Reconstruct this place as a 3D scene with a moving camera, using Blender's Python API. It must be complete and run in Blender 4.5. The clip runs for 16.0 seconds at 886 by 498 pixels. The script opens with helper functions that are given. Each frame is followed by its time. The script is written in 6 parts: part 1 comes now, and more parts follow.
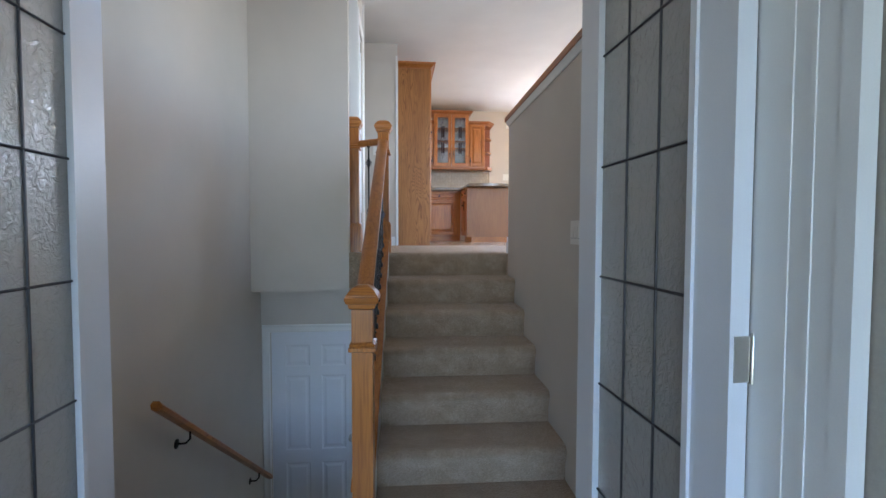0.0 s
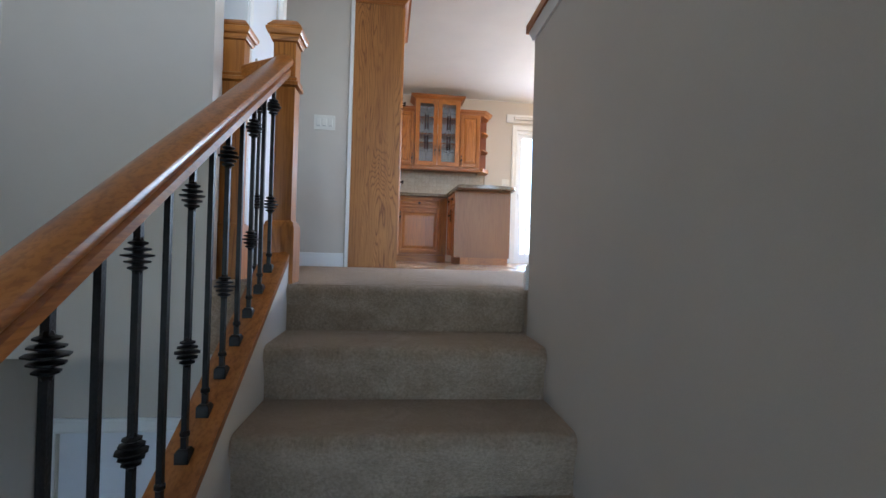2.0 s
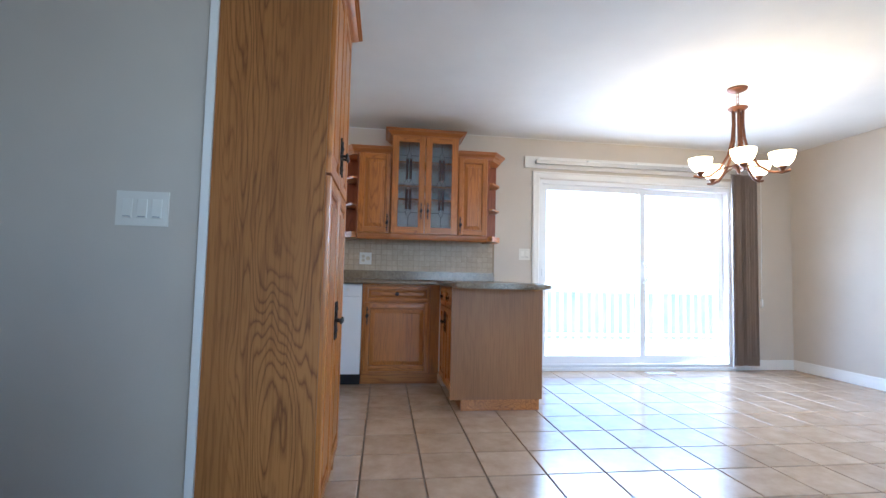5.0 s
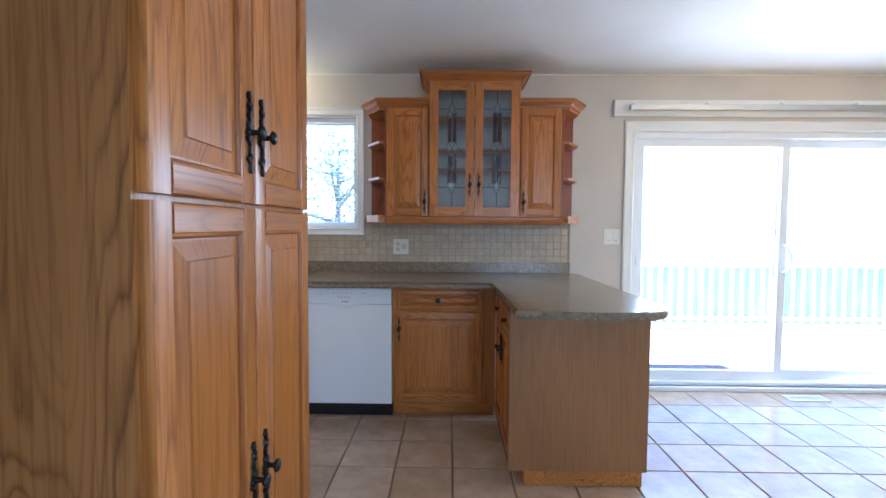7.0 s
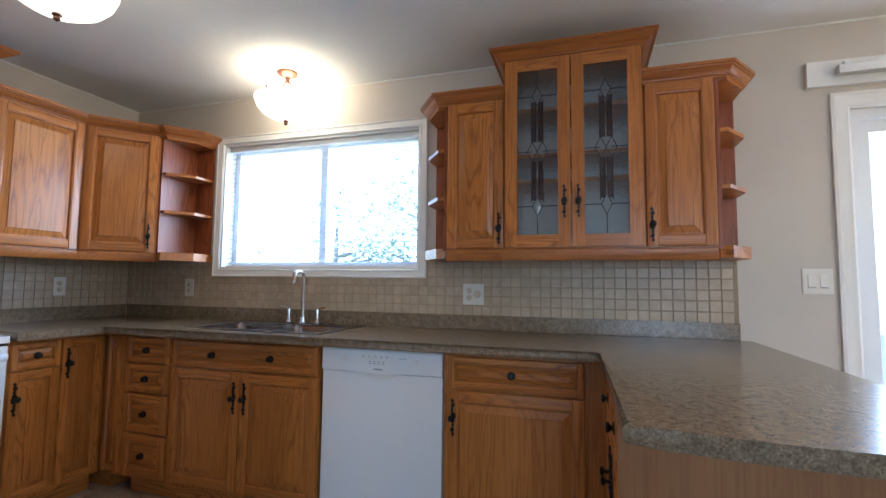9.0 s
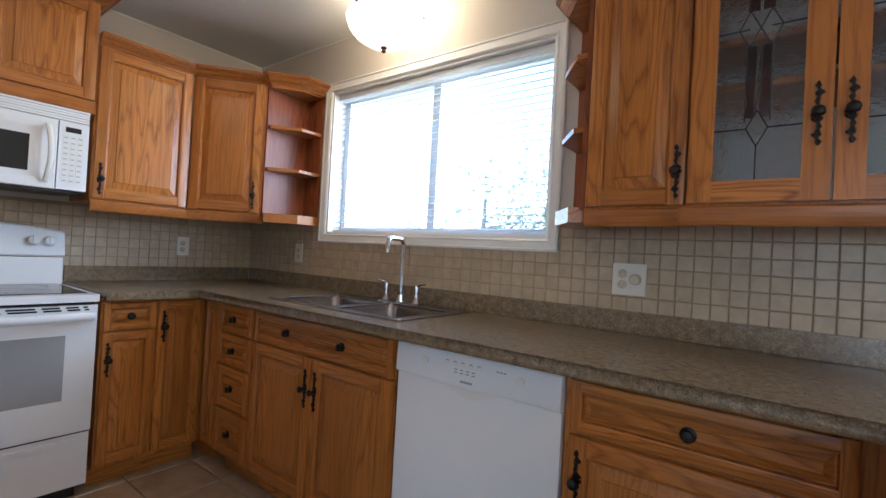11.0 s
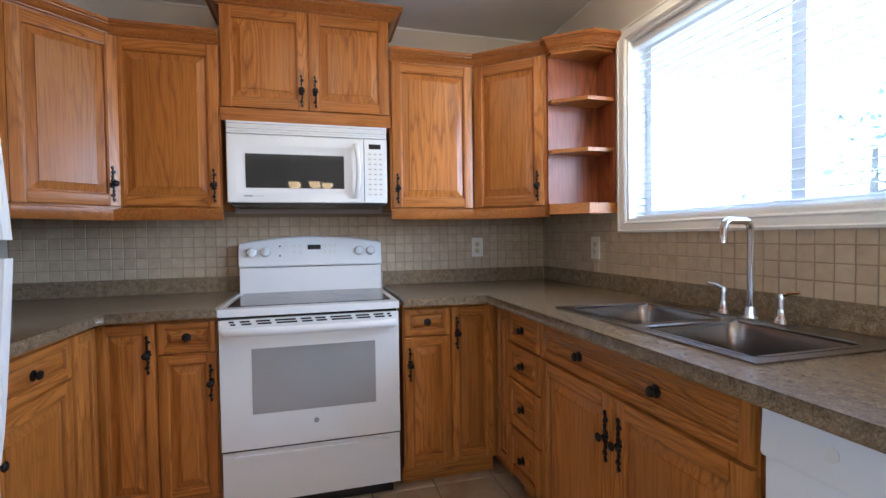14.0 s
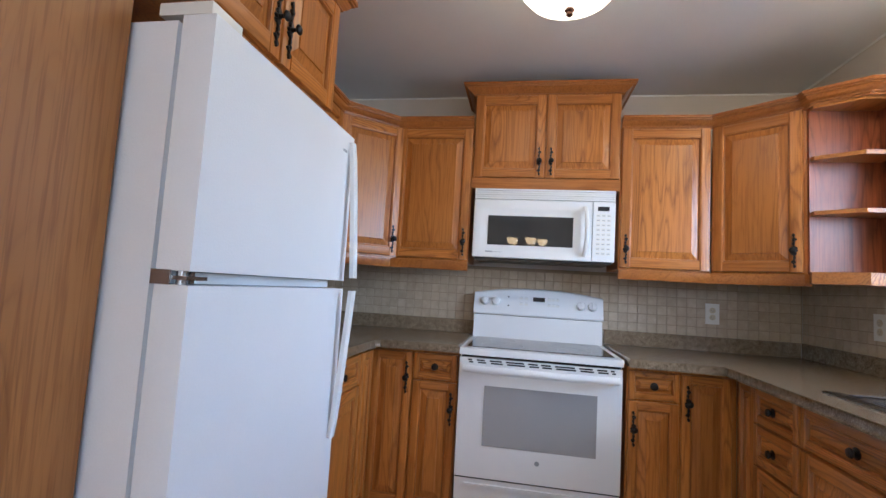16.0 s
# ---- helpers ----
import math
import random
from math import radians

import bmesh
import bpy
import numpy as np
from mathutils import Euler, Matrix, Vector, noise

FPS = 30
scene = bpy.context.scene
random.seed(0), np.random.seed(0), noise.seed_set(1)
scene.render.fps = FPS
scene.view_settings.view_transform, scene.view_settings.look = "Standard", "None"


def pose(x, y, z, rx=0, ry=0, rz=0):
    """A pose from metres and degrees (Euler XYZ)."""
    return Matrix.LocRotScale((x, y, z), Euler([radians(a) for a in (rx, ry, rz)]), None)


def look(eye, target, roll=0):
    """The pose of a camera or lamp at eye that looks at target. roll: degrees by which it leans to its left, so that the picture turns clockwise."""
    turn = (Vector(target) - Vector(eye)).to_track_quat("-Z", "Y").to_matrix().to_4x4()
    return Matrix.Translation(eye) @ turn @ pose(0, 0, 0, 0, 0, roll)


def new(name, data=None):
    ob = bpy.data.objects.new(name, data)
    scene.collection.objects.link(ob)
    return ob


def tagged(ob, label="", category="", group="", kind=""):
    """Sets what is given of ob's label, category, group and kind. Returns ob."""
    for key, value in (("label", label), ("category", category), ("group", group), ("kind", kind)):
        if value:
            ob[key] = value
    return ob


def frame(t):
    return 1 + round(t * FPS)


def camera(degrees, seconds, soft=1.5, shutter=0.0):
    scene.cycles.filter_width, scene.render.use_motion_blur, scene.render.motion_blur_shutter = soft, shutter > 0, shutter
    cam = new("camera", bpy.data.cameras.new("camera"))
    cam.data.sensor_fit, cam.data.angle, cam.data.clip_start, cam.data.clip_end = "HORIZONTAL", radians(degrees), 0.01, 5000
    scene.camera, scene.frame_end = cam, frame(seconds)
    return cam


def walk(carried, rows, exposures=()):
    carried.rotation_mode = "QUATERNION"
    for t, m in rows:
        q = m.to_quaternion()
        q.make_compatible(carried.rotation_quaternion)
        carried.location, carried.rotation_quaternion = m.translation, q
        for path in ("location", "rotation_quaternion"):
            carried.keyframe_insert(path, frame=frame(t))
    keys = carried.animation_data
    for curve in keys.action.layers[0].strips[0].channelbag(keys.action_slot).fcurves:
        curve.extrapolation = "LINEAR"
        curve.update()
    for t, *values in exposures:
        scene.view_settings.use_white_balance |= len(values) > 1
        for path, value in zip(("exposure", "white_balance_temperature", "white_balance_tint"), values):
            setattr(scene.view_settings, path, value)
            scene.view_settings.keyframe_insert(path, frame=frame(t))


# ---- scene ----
cam = camera(88.1, 16.0)
PATH = [
    (0, (0.999, 0.565, 0.187), (1.198, 2.553, 0.106), 0.1),
    (0.5, (1.101, 0.979, 0.163), (1.326, 2.964, 0.071), 0.2),
    (1, (1.166, 1.472, 0.142), (1.397, 3.457, 0.062), 0.8),
    (1.5, (1.248, 1.96, 0.113), (1.49, 3.945, 0.07), 1.3),
    (2, (1.332, 2.451, 0.152), (1.572, 4.437, 0.161), 1.7),
    (2.5, (1.439, 2.929, 0.26), (1.677, 4.914, 0.33), 1.6),
    (3, (1.557, 3.353, 0.48), (1.8, 5.334, 0.603), 1.3),
    (3.3, (1.586, 3.503, 0.574), (1.84, 5.481, 0.722), 0.9),
    (3.5, (1.599, 3.65, 0.625), (1.873, 5.624, 0.795), 0.8),
    (5.8, (1.64, 4.944, 1.153), (1.852, 6.933, 1.164), 2.2),
    (6, (1.684, 5.036, 1.207), (1.854, 7.029, 1.18), 1.7),
    (6.5, (1.751, 5.312, 1.288), (1.823, 7.309, 1.21), 1.1),
    (7, (1.818, 5.643, 1.279), (1.787, 7.64, 1.18), 0.4),
    (7.5, (1.86, 5.955, 1.271), (1.703, 7.947, 1.206), -0.1),
    (8, (1.958, 6.228, 1.248), (1.649, 8.203, 1.282), -0.5),
    (8.2, (1.996, 6.314, 1.229), (1.628, 8.278, 1.311), -0.3),
    (10.3, (2.055, 7.23, 1.163), (1.075, 8.969, 1.291), 3.0),
    (10.5, (2.007, 7.302, 1.17), (0.955, 9.0, 1.264), 3.3),
    (11, (1.913, 7.435, 1.173), (0.701, 9.026, 1.196), 3.2),
    (11.5, (1.842, 7.599, 1.187), (0.461, 9.045, 1.169), 2.2),
    (12, (1.784, 7.711, 1.2), (0.239, 8.982, 1.17), 0.5),
    (12.4, (1.704, 7.765, 1.199), (0.058, 8.899, 1.151), -0.3),
    (12.5, (1.675, 7.759, 1.203), (0.011, 8.868, 1.145), -0.4),
    (13, (1.58, 7.774, 1.219), (-0.182, 8.715, 1.122), -0.9),
    (13.5, (1.538, 7.796, 1.212), (-0.313, 8.548, 1.115), -1.1),
    (14, (1.528, 7.788, 1.198), (-0.4, 8.319, 1.146), -0.8),
    (14.5, (1.512, 7.805, 1.197), (-0.466, 8.096, 1.201), -0.2),
    (15, (1.528, 7.811, 1.189), (-0.47, 7.867, 1.256), 0.8),
    (15.5, (1.601, 7.734, 1.19), (-0.389, 7.58, 1.314), 2.2),
    (16, (1.709, 7.667, 1.193), (-0.254, 7.322, 1.36), 3.4),
]
EXPOSURES = [(0, 3.35, 5350, 12), (1.0, 3.25, 5400, 11), (2.0, 3.13, 5250, 10), (3.7, 3.0, 4900, 8), (5.8, 2.82, 4650, 5), (8.2, 2.73, 4600, 5),
             (10.3, 2.45, 5150, 8), (11.3, 2.57, 5150, 8), (12.8, 2.8, 5050, 8), (14.0, 2.85, 5100, 9), (15.2, 2.92, 5150, 9), (16, 2.8, 5000, 9)]

walk(cam, [(t, look(eye, target, roll)) for t, eye, target, roll in PATH], EXPOSURES)

# ---- world and light ----
world = bpy.data.worlds.new("sky")
scene.world = world
world.use_nodes = True
wn = world.node_tree.nodes
sky = wn.new("ShaderNodeTexSky")
sky.sky_type = 'NISHITA'
sky.sun_disc = False
sky.sun_elevation = radians(58)
sky.sun_rotation = radians(275)
wn["Background"].inputs["Strength"].default_value = 0.15
world.node_tree.links.new(sky.outputs["Color"], wn["Background"].inputs["Color"])


def sun_lamp(strength, angle, elevation, azimuth, color):
    d = bpy.data.lights.new("sun", 'SUN')
    d.energy, d.angle, d.color = strength, radians(angle), color
    ob = new("sun", d)
    a, e = radians(azimuth), radians(elevation)
    toward = Vector((math.sin(a) * math.cos(e), math.cos(a) * math.cos(e), math.sin(e)))
    ob.matrix_world = look(Vector((2, 20, 0)) + toward * 30, (2, 20, 0))


def area_lamp(name, place, target, w, h, energy, color, spread=180):
    d = bpy.data.lights.new(name, 'AREA')
    d.shape, d.size, d.size_y, d.energy, d.color = 'RECTANGLE', w, h, energy, color
    d.spread = radians(spread)
    ob = new(name, d)
    ob.matrix_world = look(place, target)


def bulb(name, place, energy, color, radius=0.05):
    d = bpy.data.lights.new(name, 'POINT')
    d.energy, d.color, d.shadow_soft_size = energy, color, radius
    new(name, d).location = place


sun_lamp(5.0, 4.0, 58, 275, (1.0, 0.95, 0.88))
DAY = (0.86, 0.93, 1.0)
area_lamp("sky_light_entry", (0.85, -0.6, 0.2), (0.3, 4.43, 1.1), 2.2, 1.6, 0.14, (0.74, 0.87, 1.0), 90)
area_lamp("sky_light_living", (3.5, 1.34, 1.50), (1.5, 4.9, 0.1), 1.6, 1.2, 3.4, (0.96, 0.97, 1.0), 110)
# added fill for the landing, through an unseen opening in the east wall
area_lamp("fill_light_dining", (6.30, 4.75, 1.40), (1.0, 4.85, 0.3), 1.9, 1.4, 0.8, (0.95, 0.97, 1.0), 130)
area_lamp("sky_light_patio", (4.36, 9.50, 1.60), (3.9, 5.0, 0.0), 2.15, 0.76, 8.0, (0.95, 0.97, 1.0), 150)
area_lamp("sky_light_kitchen", (0.36, 9.85, 1.75), (-0.9, 8.15, 0.95), 1.3, 0.8, 3.6, (0.90, 0.95, 1.0), 110)
WARM = (1.0, 0.73, 0.43)
bulb("lamp_bulb", (0.32, 8.97, 2.36), 1.6, WARM, 0.07)
bulb("lamp_bulb", (0.20, 7.785, 2.36), 0.7, WARM, 0.07)

# ---- materials ----


def material(name, rough=0.5, metal=0.0):
    m = bpy.data.materials.new(name)
    m.use_nodes = True
    b = m.node_tree.nodes["Principled BSDF"]
    b.inputs["Roughness"].default_value = rough
    b.inputs["Metallic"].default_value = metal
    return m, m.node_tree.nodes, m.node_tree.links, b


def coords(n, l, scale, shift=True):
    """Object coordinates, moved by a random step for each object, then scaled."""
    tc = n.new("ShaderNodeTexCoord")
    mp = n.new("ShaderNodeMapping")
    mp.inputs["Scale"].default_value = scale
    l.new(tc.outputs["Object"], mp.inputs["Vector"])
    if shift:
        info = n.new("ShaderNodeObjectInfo")
        mul = n.new("ShaderNodeMath")
        mul.operation = 'MULTIPLY'
        mul.inputs[1].default_value = 37.0
        l.new(info.outputs["Random"], mul.inputs[0])
        cmb = n.new("ShaderNodeCombineXYZ")
        for i in range(3):
            l.new(mul.outputs[0], cmb.inputs[i])
        l.new(cmb.outputs[0], mp.inputs["Location"])
    return mp.outputs["Vector"]


def ramp(n, l, fac, stops):
    r = n.new("ShaderNodeValToRGB")
    el = r.color_ramp.elements
    el[0].position, el[0].color = stops[0][0], (*stops[0][1], 1)
    el[1].position, el[1].color = stops[-1][0], (*stops[-1][1], 1)
    for p, c in stops[1:-1]:
        e = el.new(p)
        e.color = (*c, 1)
    l.new(fac, r.inputs["Fac"])
    return r.outputs["Color"]


def noise_tex(n, l, vec, scale, detail=4.0, rough=0.55, distortion=0.0):
    t = n.new("ShaderNodeTexNoise")
    t.inputs["Scale"].default_value = scale
    t.inputs["Detail"].default_value = detail
    t.inputs["Roughness"].default_value = rough
    t.inputs["Distortion"].default_value = distortion
    l.new(vec, t.inputs["Vector"])
    return t.outputs["Fac"]


def bump(n, l, height, b, strength, distance):
    bp = n.new("ShaderNodeBump")
    bp.inputs["Strength"].default_value = strength
    bp.inputs["Distance"].default_value = distance
    l.new(height, bp.inputs["Height"])
    l.new(bp.outputs["Normal"], b.inputs["Normal"])


def mix(n, l, a, b, fac, mode='MIX'):
    m = n.new("ShaderNodeMix")
    m.data_type, m.blend_type = 'RGBA', mode
    for v, i in ((fac, 0), (a, 6), (b, 7)):
        if isinstance(v, (int, float)):
            m.inputs[i].default_value = v
        elif isinstance(v, tuple):
            m.inputs[i].default_value = (*v, 1)
        else:
            l.new(v, m.inputs[i])
    return m.outputs[2]


def paint(name, color, rough=0.5, vary=0.05, grain=400.0, relief=0.15, metal=0.0, patch=2.5):
    """A coated or plain surface with soft patches and a fine grain."""
    m, n, l, b = material(name, rough, metal)
    v = coords(n, l, (1, 1, 1))
    lo = tuple(c * (1 - vary) for c in color)
    hi = tuple(min(1.0, c * (1 + vary)) for c in color)
    c1 = ramp(n, l, noise_tex(n, l, v, patch, 3), [(0.3, lo), (0.7, hi)])
    fine = noise_tex(n, l, v, grain, 2)
    c2 = ramp(n, l, fine, [(0.3, (1 - vary, 1 - vary, 1 - vary)), (0.7, (1, 1, 1))])
    l.new(mix(n, l, c1, c2, 1.0, 'MULTIPLY'), b.inputs["Base Color"])
    if relief:
        bump(n, l, fine, b, relief, 0.002)
    return m


def oak(name, along, light=(0.50, 0.192, 0.035), dark=(0.27, 0.092, 0.016), rough=0.30, rings=24.0, figure=0.7, open_pores=0.42):
    """Honey-stained oak, its grain along the local axis given (0 x, 1 y, 2 z); every board has its own figure."""
    m, n, l, b = material(name, rough)
    b.inputs["Specular IOR Level"].default_value = 0.4

    def stretched(across, along_scale):
        sc = [across] * 3
        sc[along] = along_scale
        v = coords(n, l, tuple(sc))
        geo = n.new("ShaderNodeNewGeometry")
        mul = n.new("ShaderNodeMath")
        mul.operation = 'MULTIPLY'
        mul.inputs[1].default_value = 23.0
        l.new(geo.outputs["Random Per Island"], mul.inputs[0])
        add = n.new("ShaderNodeVectorMath")
        l.new(v, add.inputs[0])
        l.new(mul.outputs[0], add.inputs[1])
        return add.outputs["Vector"]
    field = noise_tex(n, l, stretched(5.0, 0.65), 1.0, 2.5, 0.45, 0.25)
    k = n.new("ShaderNodeMath")
    k.operation = 'MULTIPLY'
    k.inputs[1].default_value = rings
    l.new(field, k.inputs[0])
    wob = n.new("ShaderNodeMath")
    wob.operation = 'MULTIPLY_ADD'
    wob.inputs[1].default_value = 0.55
    l.new(noise_tex(n, l, stretched(70.0, 9.0), 1.0, 3, 0.6), wob.inputs[0])
    l.new(k.outputs[0], wob.inputs[2])
    fr = n.new("ShaderNodeMath")
    fr.operation = 'FRACT'
    l.new(wob.outputs[0], fr.inputs[0])
    mid = tuple(0.5 * a + 0.5 * c for a, c in zip(light, dark))
    c1 = ramp(n, l, fr.outputs[0], [(0.0, mid), (0.14, light), (0.62, light), (0.82, mid), (0.93, dark), (1.0, mid)])
    plain = tuple(0.84 * a + 0.16 * c for a, c in zip(light, dark))
    where = ramp(n, l, noise_tex(n, l, stretched(5.0, 0.5), 1.0, 1), [(0.40, (0.10, 0.10, 0.10)), (0.60, (figure, figure, figure))])
    c1 = mix(n, l, plain, c1, where)
    pores = noise_tex(n, l, stretched(130.0, 4.0), 1.0, 3, 0.6)
    c2 = ramp(n, l, pores, [(0.40, (0.46, 0.38, 0.30)), (0.52, (1, 1, 1))])
    c3 = mix(n, l, c1, c2, open_pores, 'MULTIPLY')
    c4 = ramp(n, l, noise_tex(n, l, stretched(3.0, 0.6), 1.0, 2), [(0.3, (0.80, 0.77, 0.74)), (0.7, (1.08, 1.08, 1.08))])
    l.new(mix(n, l, c3, c4, 1.0, 'MULTIPLY'), b.inputs["Base Color"])
    bump(n, l, pores, b, 0.2, 0.001)
    return m


OAK_V = oak("oak_upright_grain", 2, dark=(0.25, 0.084, 0.015), figure=0.78)
OAK_H = oak("oak_level_grain", 0, dark=(0.20, 0.063, 0.011), rings=30.0, figure=0.95)
OAK_D = oak("oak_along_depth", 1, (0.45, 0.170, 0.034), (0.20, 0.062, 0.012), 0.28, 12.0, 0.45)
OAK_SIDE = oak("oak_veneer_panel", 2, (0.39, 0.166, 0.041), (0.165, 0.058, 0.013), 0.42, 34.0, 0.9)
# darker, redder oak for the sides and backs of the open shelves
OAK_IN = oak("oak_red_brown", 2, (0.30, 0.088, 0.028), (0.13, 0.034, 0.011), 0.35, 20.0, 0.8, 0.4)
# darker copy of the oak: paints the shade in the door grooves
OAK_GROOVE_SHADE = oak("oak_groove_shade", 2, (0.36, 0.130, 0.025), (0.17, 0.053, 0.010), 0.34)
OAK_PEN = oak("oak_plain_veneer", 2, (0.30, 0.134, 0.038), (0.24, 0.100, 0.027), 0.42, 14.0, 0.4, 0.25)
OAK_TRIM = oak("oak_moulding", 0, (0.42, 0.155, 0.030), (0.20, 0.062, 0.012), 0.3, 12.0, 0.45, 0.4)
WALL = paint("wall_paint_beige", (0.585, 0.532, 0.463), 0.55, 0.03, 500, 0.12)
CEIL = paint("ceiling_paint_white", (0.78, 0.77, 0.74), 0.8, 0.03, 250, 0.3)
TRIM = paint("white_trim_paint", (0.80, 0.79, 0.76), 0.35, 0.03, 300, 0.05)
DOORWHITE = paint("white_door_paint", (0.76, 0.77, 0.80), 0.4, 0.03, 300, 0.08)
WHITE = paint("white_enamel", (0.80, 0.80, 0.79), 0.18, 0.015, 600, 0.02)
WHITE_TEX = paint("white_textured_enamel", (0.79, 0.80, 0.82), 0.32, 0.02, 260, 0.35)
IVORY = paint("ivory_plastic", (0.60, 0.53, 0.38), 0.35, 0.02, 500, 0.04)
PLASTIC = paint("white_plastic", (0.74, 0.72, 0.66), 0.35, 0.02, 500, 0.04)
GASKET = paint("grey_door_gasket", (0.34, 0.36, 0.40), 0.6, 0.04)
GREYPL = paint("grey_plastic", (0.30, 0.31, 0.32), 0.4, 0.04)
BLACK = paint("black_plastic", (0.015, 0.015, 0.016), 0.25, 0.05, 300, 0.03)
IRON = paint("blackened_iron", (0.02, 0.018, 0.017), 0.38, 0.3, 220, 0.4, 0.6, 20)
BRONZE = paint("brushed_bronze", (0.17, 0.078, 0.045), 0.45, 0.15, 300, 0.1, 0.8, 12)
NICKEL = paint("satin_nickel", (0.55, 0.53, 0.49), 0.3, 0.05, 300, 0.1, 1.0)
CHROME = paint("chrome", (0.75, 0.76, 0.78), 0.08, 0.02, 300, 0.0, 1.0)
STEEL = paint("brushed_steel", (0.36, 0.33, 0.31), 0.24, 0.06, 350, 0.1, 1.0, 8)
DECK = paint("grey_deck_boards", (0.42, 0.40, 0.38), 0.7, 0.12, 80, 0.3)
MATC = paint("purple_grey_door_mat", (0.040, 0.036, 0.065), 0.9, 0.15, 120, 0.6)
VINYL = paint("white_vinyl", (0.82, 0.83, 0.84), 0.3, 0.02, 300, 0.03)
RAILGREY = paint("weathered_grey_pickets", (0.36, 0.38, 0.40), 0.8, 0.15)
BLIND = paint("taupe_blind_fabric", (0.46, 0.385, 0.335), 0.75, 0.08, 240, 0.25)
GROUT = paint("floor_grout", (0.24, 0.185, 0.13), 0.9, 0.12, 150, 0.4)
GROUT_W = paint("wall_grout", (0.33, 0.255, 0.17), 0.9, 0.1, 150, 0.3)
LEAD = paint("lead_came", (0.05, 0.05, 0.055), 0.45, 0.1, 200, 0.2, 0.7)
GRASS = paint("lawn", (0.135, 0.135, 0.085), 0.9, 0.3, 60, 0.5)
STUCCO = paint("porch_stucco", (0.42, 0.38, 0.32), 0.9, 0.08, 90, 0.5)
CONCRETE = paint("porch_concrete", (0.35, 0.34, 0.32), 0.85, 0.1, 60, 0.3)
BARK = paint("bark", (0.33, 0.30, 0.26), 0.9, 0.3, 40, 0.7)
MARK = paint("printed_grey", (0.36, 0.37, 0.39), 0.5, 0.05)
DARKGLASS = paint("dark_ceramic_glass", (0.03, 0.03, 0.032), 0.06, 0.2, 300, 0.0)
OVENGLASS = paint("grey_dotted_oven_glass", (0.36, 0.355, 0.35), 0.1, 0.03, 700, 0.0)
MWGLASS = paint("smoked_oven_glass", (0.035, 0.036, 0.035), 0.015, 0.1, 500, 0.0)


def carpet_material():
    m, n, l, b = material("beige_pile_carpet", 0.95)
    v = coords(n, l, (1, 1, 1), False)
    big = noise_tex(n, l, v, 9, 5, 0.7, 0.6)
    fine = noise_tex(n, l, v, 110, 6, 0.8)
    c1 = ramp(n, l, big, [(0.32, (0.39, 0.285, 0.178)), (0.52, (0.47, 0.352, 0.232)), (0.70, (0.57, 0.445, 0.312))])
    c2 = ramp(n, l, fine, [(0.36, (0.52, 0.49, 0.45)), (0.60, (1.0, 1.0, 1.0))])
    l.new(mix(n, l, c1, c2, 1.0, 'MULTIPLY'), b.inputs["Base Color"])
    bump(n, l, fine, b, 1.0, 0.014)
    b.inputs["Sheen Weight"].default_value = 0.65
    b.inputs["Sheen Tint"].default_value = (0.86, 0.72, 0.58, 1)
    b.inputs["Sheen Roughness"].default_value = 0.5
    return m


def tile_material(name, lo, hi, rough, scale=7.0, spread=0.14, relief=0.15):
    m, n, l, b = material(name, rough)
    v = coords(n, l, (1, 1, 1))
    c1 = ramp(n, l, noise_tex(n, l, v, scale, 5, 0.65), [(0.3, lo), (0.7, hi)])
    info = n.new("ShaderNodeObjectInfo")
    geo = n.new("ShaderNodeNewGeometry")
    add = n.new("ShaderNodeMath")
    l.new(info.outputs["Random"], add.inputs[0])
    l.new(geo.outputs["Random Per Island"], add.inputs[1])
    fr = n.new("ShaderNodeMath")
    fr.operation = 'FRACT'
    l.new(add.outputs[0], fr.inputs[0])
    c2 = ramp(n, l, fr.outputs[0], [(0.0, (1 - spread, 1 - spread * 1.1, 1 - spread * 1.2)), (1.0, (1, 1, 1))])
    l.new(mix(n, l, c1, c2, 1.0, 'MULTIPLY'), b.inputs["Base Color"])
    bump(n, l, noise_tex(n, l, v, 35, 3), b, relief, 0.002)
    return m


def laminate_material():
    m, n, l, b = material("speckled_laminate", 0.22)
    v = coords(n, l, (1, 1, 1), False)
    c1 = ramp(n, l, noise_tex(n, l, v, 210, 5, 0.75), [(0.32, (0.095, 0.064, 0.036)), (0.45, (0.185, 0.136, 0.083)), (0.57, (0.255, 0.197, 0.127)), (0.70, (0.40, 0.33, 0.23))])
    c2 = ramp(n, l, noise_tex(n, l, v, 48, 4, 0.65), [(0.36, (0.68, 0.66, 0.62)), (0.62, (1.10, 1.08, 1.05))])
    l.new(mix(n, l, c1, c2, 1.0, 'MULTIPLY'), b.inputs["Base Color"])
    return m


def glass_material(name, color=(1, 1, 1), rough=0.0, relief=0.0, scale=30.0, clear=1.0):
    m, n, l, b = material(name, rough)
    b.inputs["Base Color"].default_value = (*color, 1)
    b.inputs["Transmission Weight"].default_value = clear
    b.inputs["IOR"].default_value = 1.45
    if relief:
        v = coords(n, l, (1, 1, 1))
        bump(n, l, noise_tex(n, l, v, scale, 3, 0.6, 1.0), b, relief, 0.006)
    return m


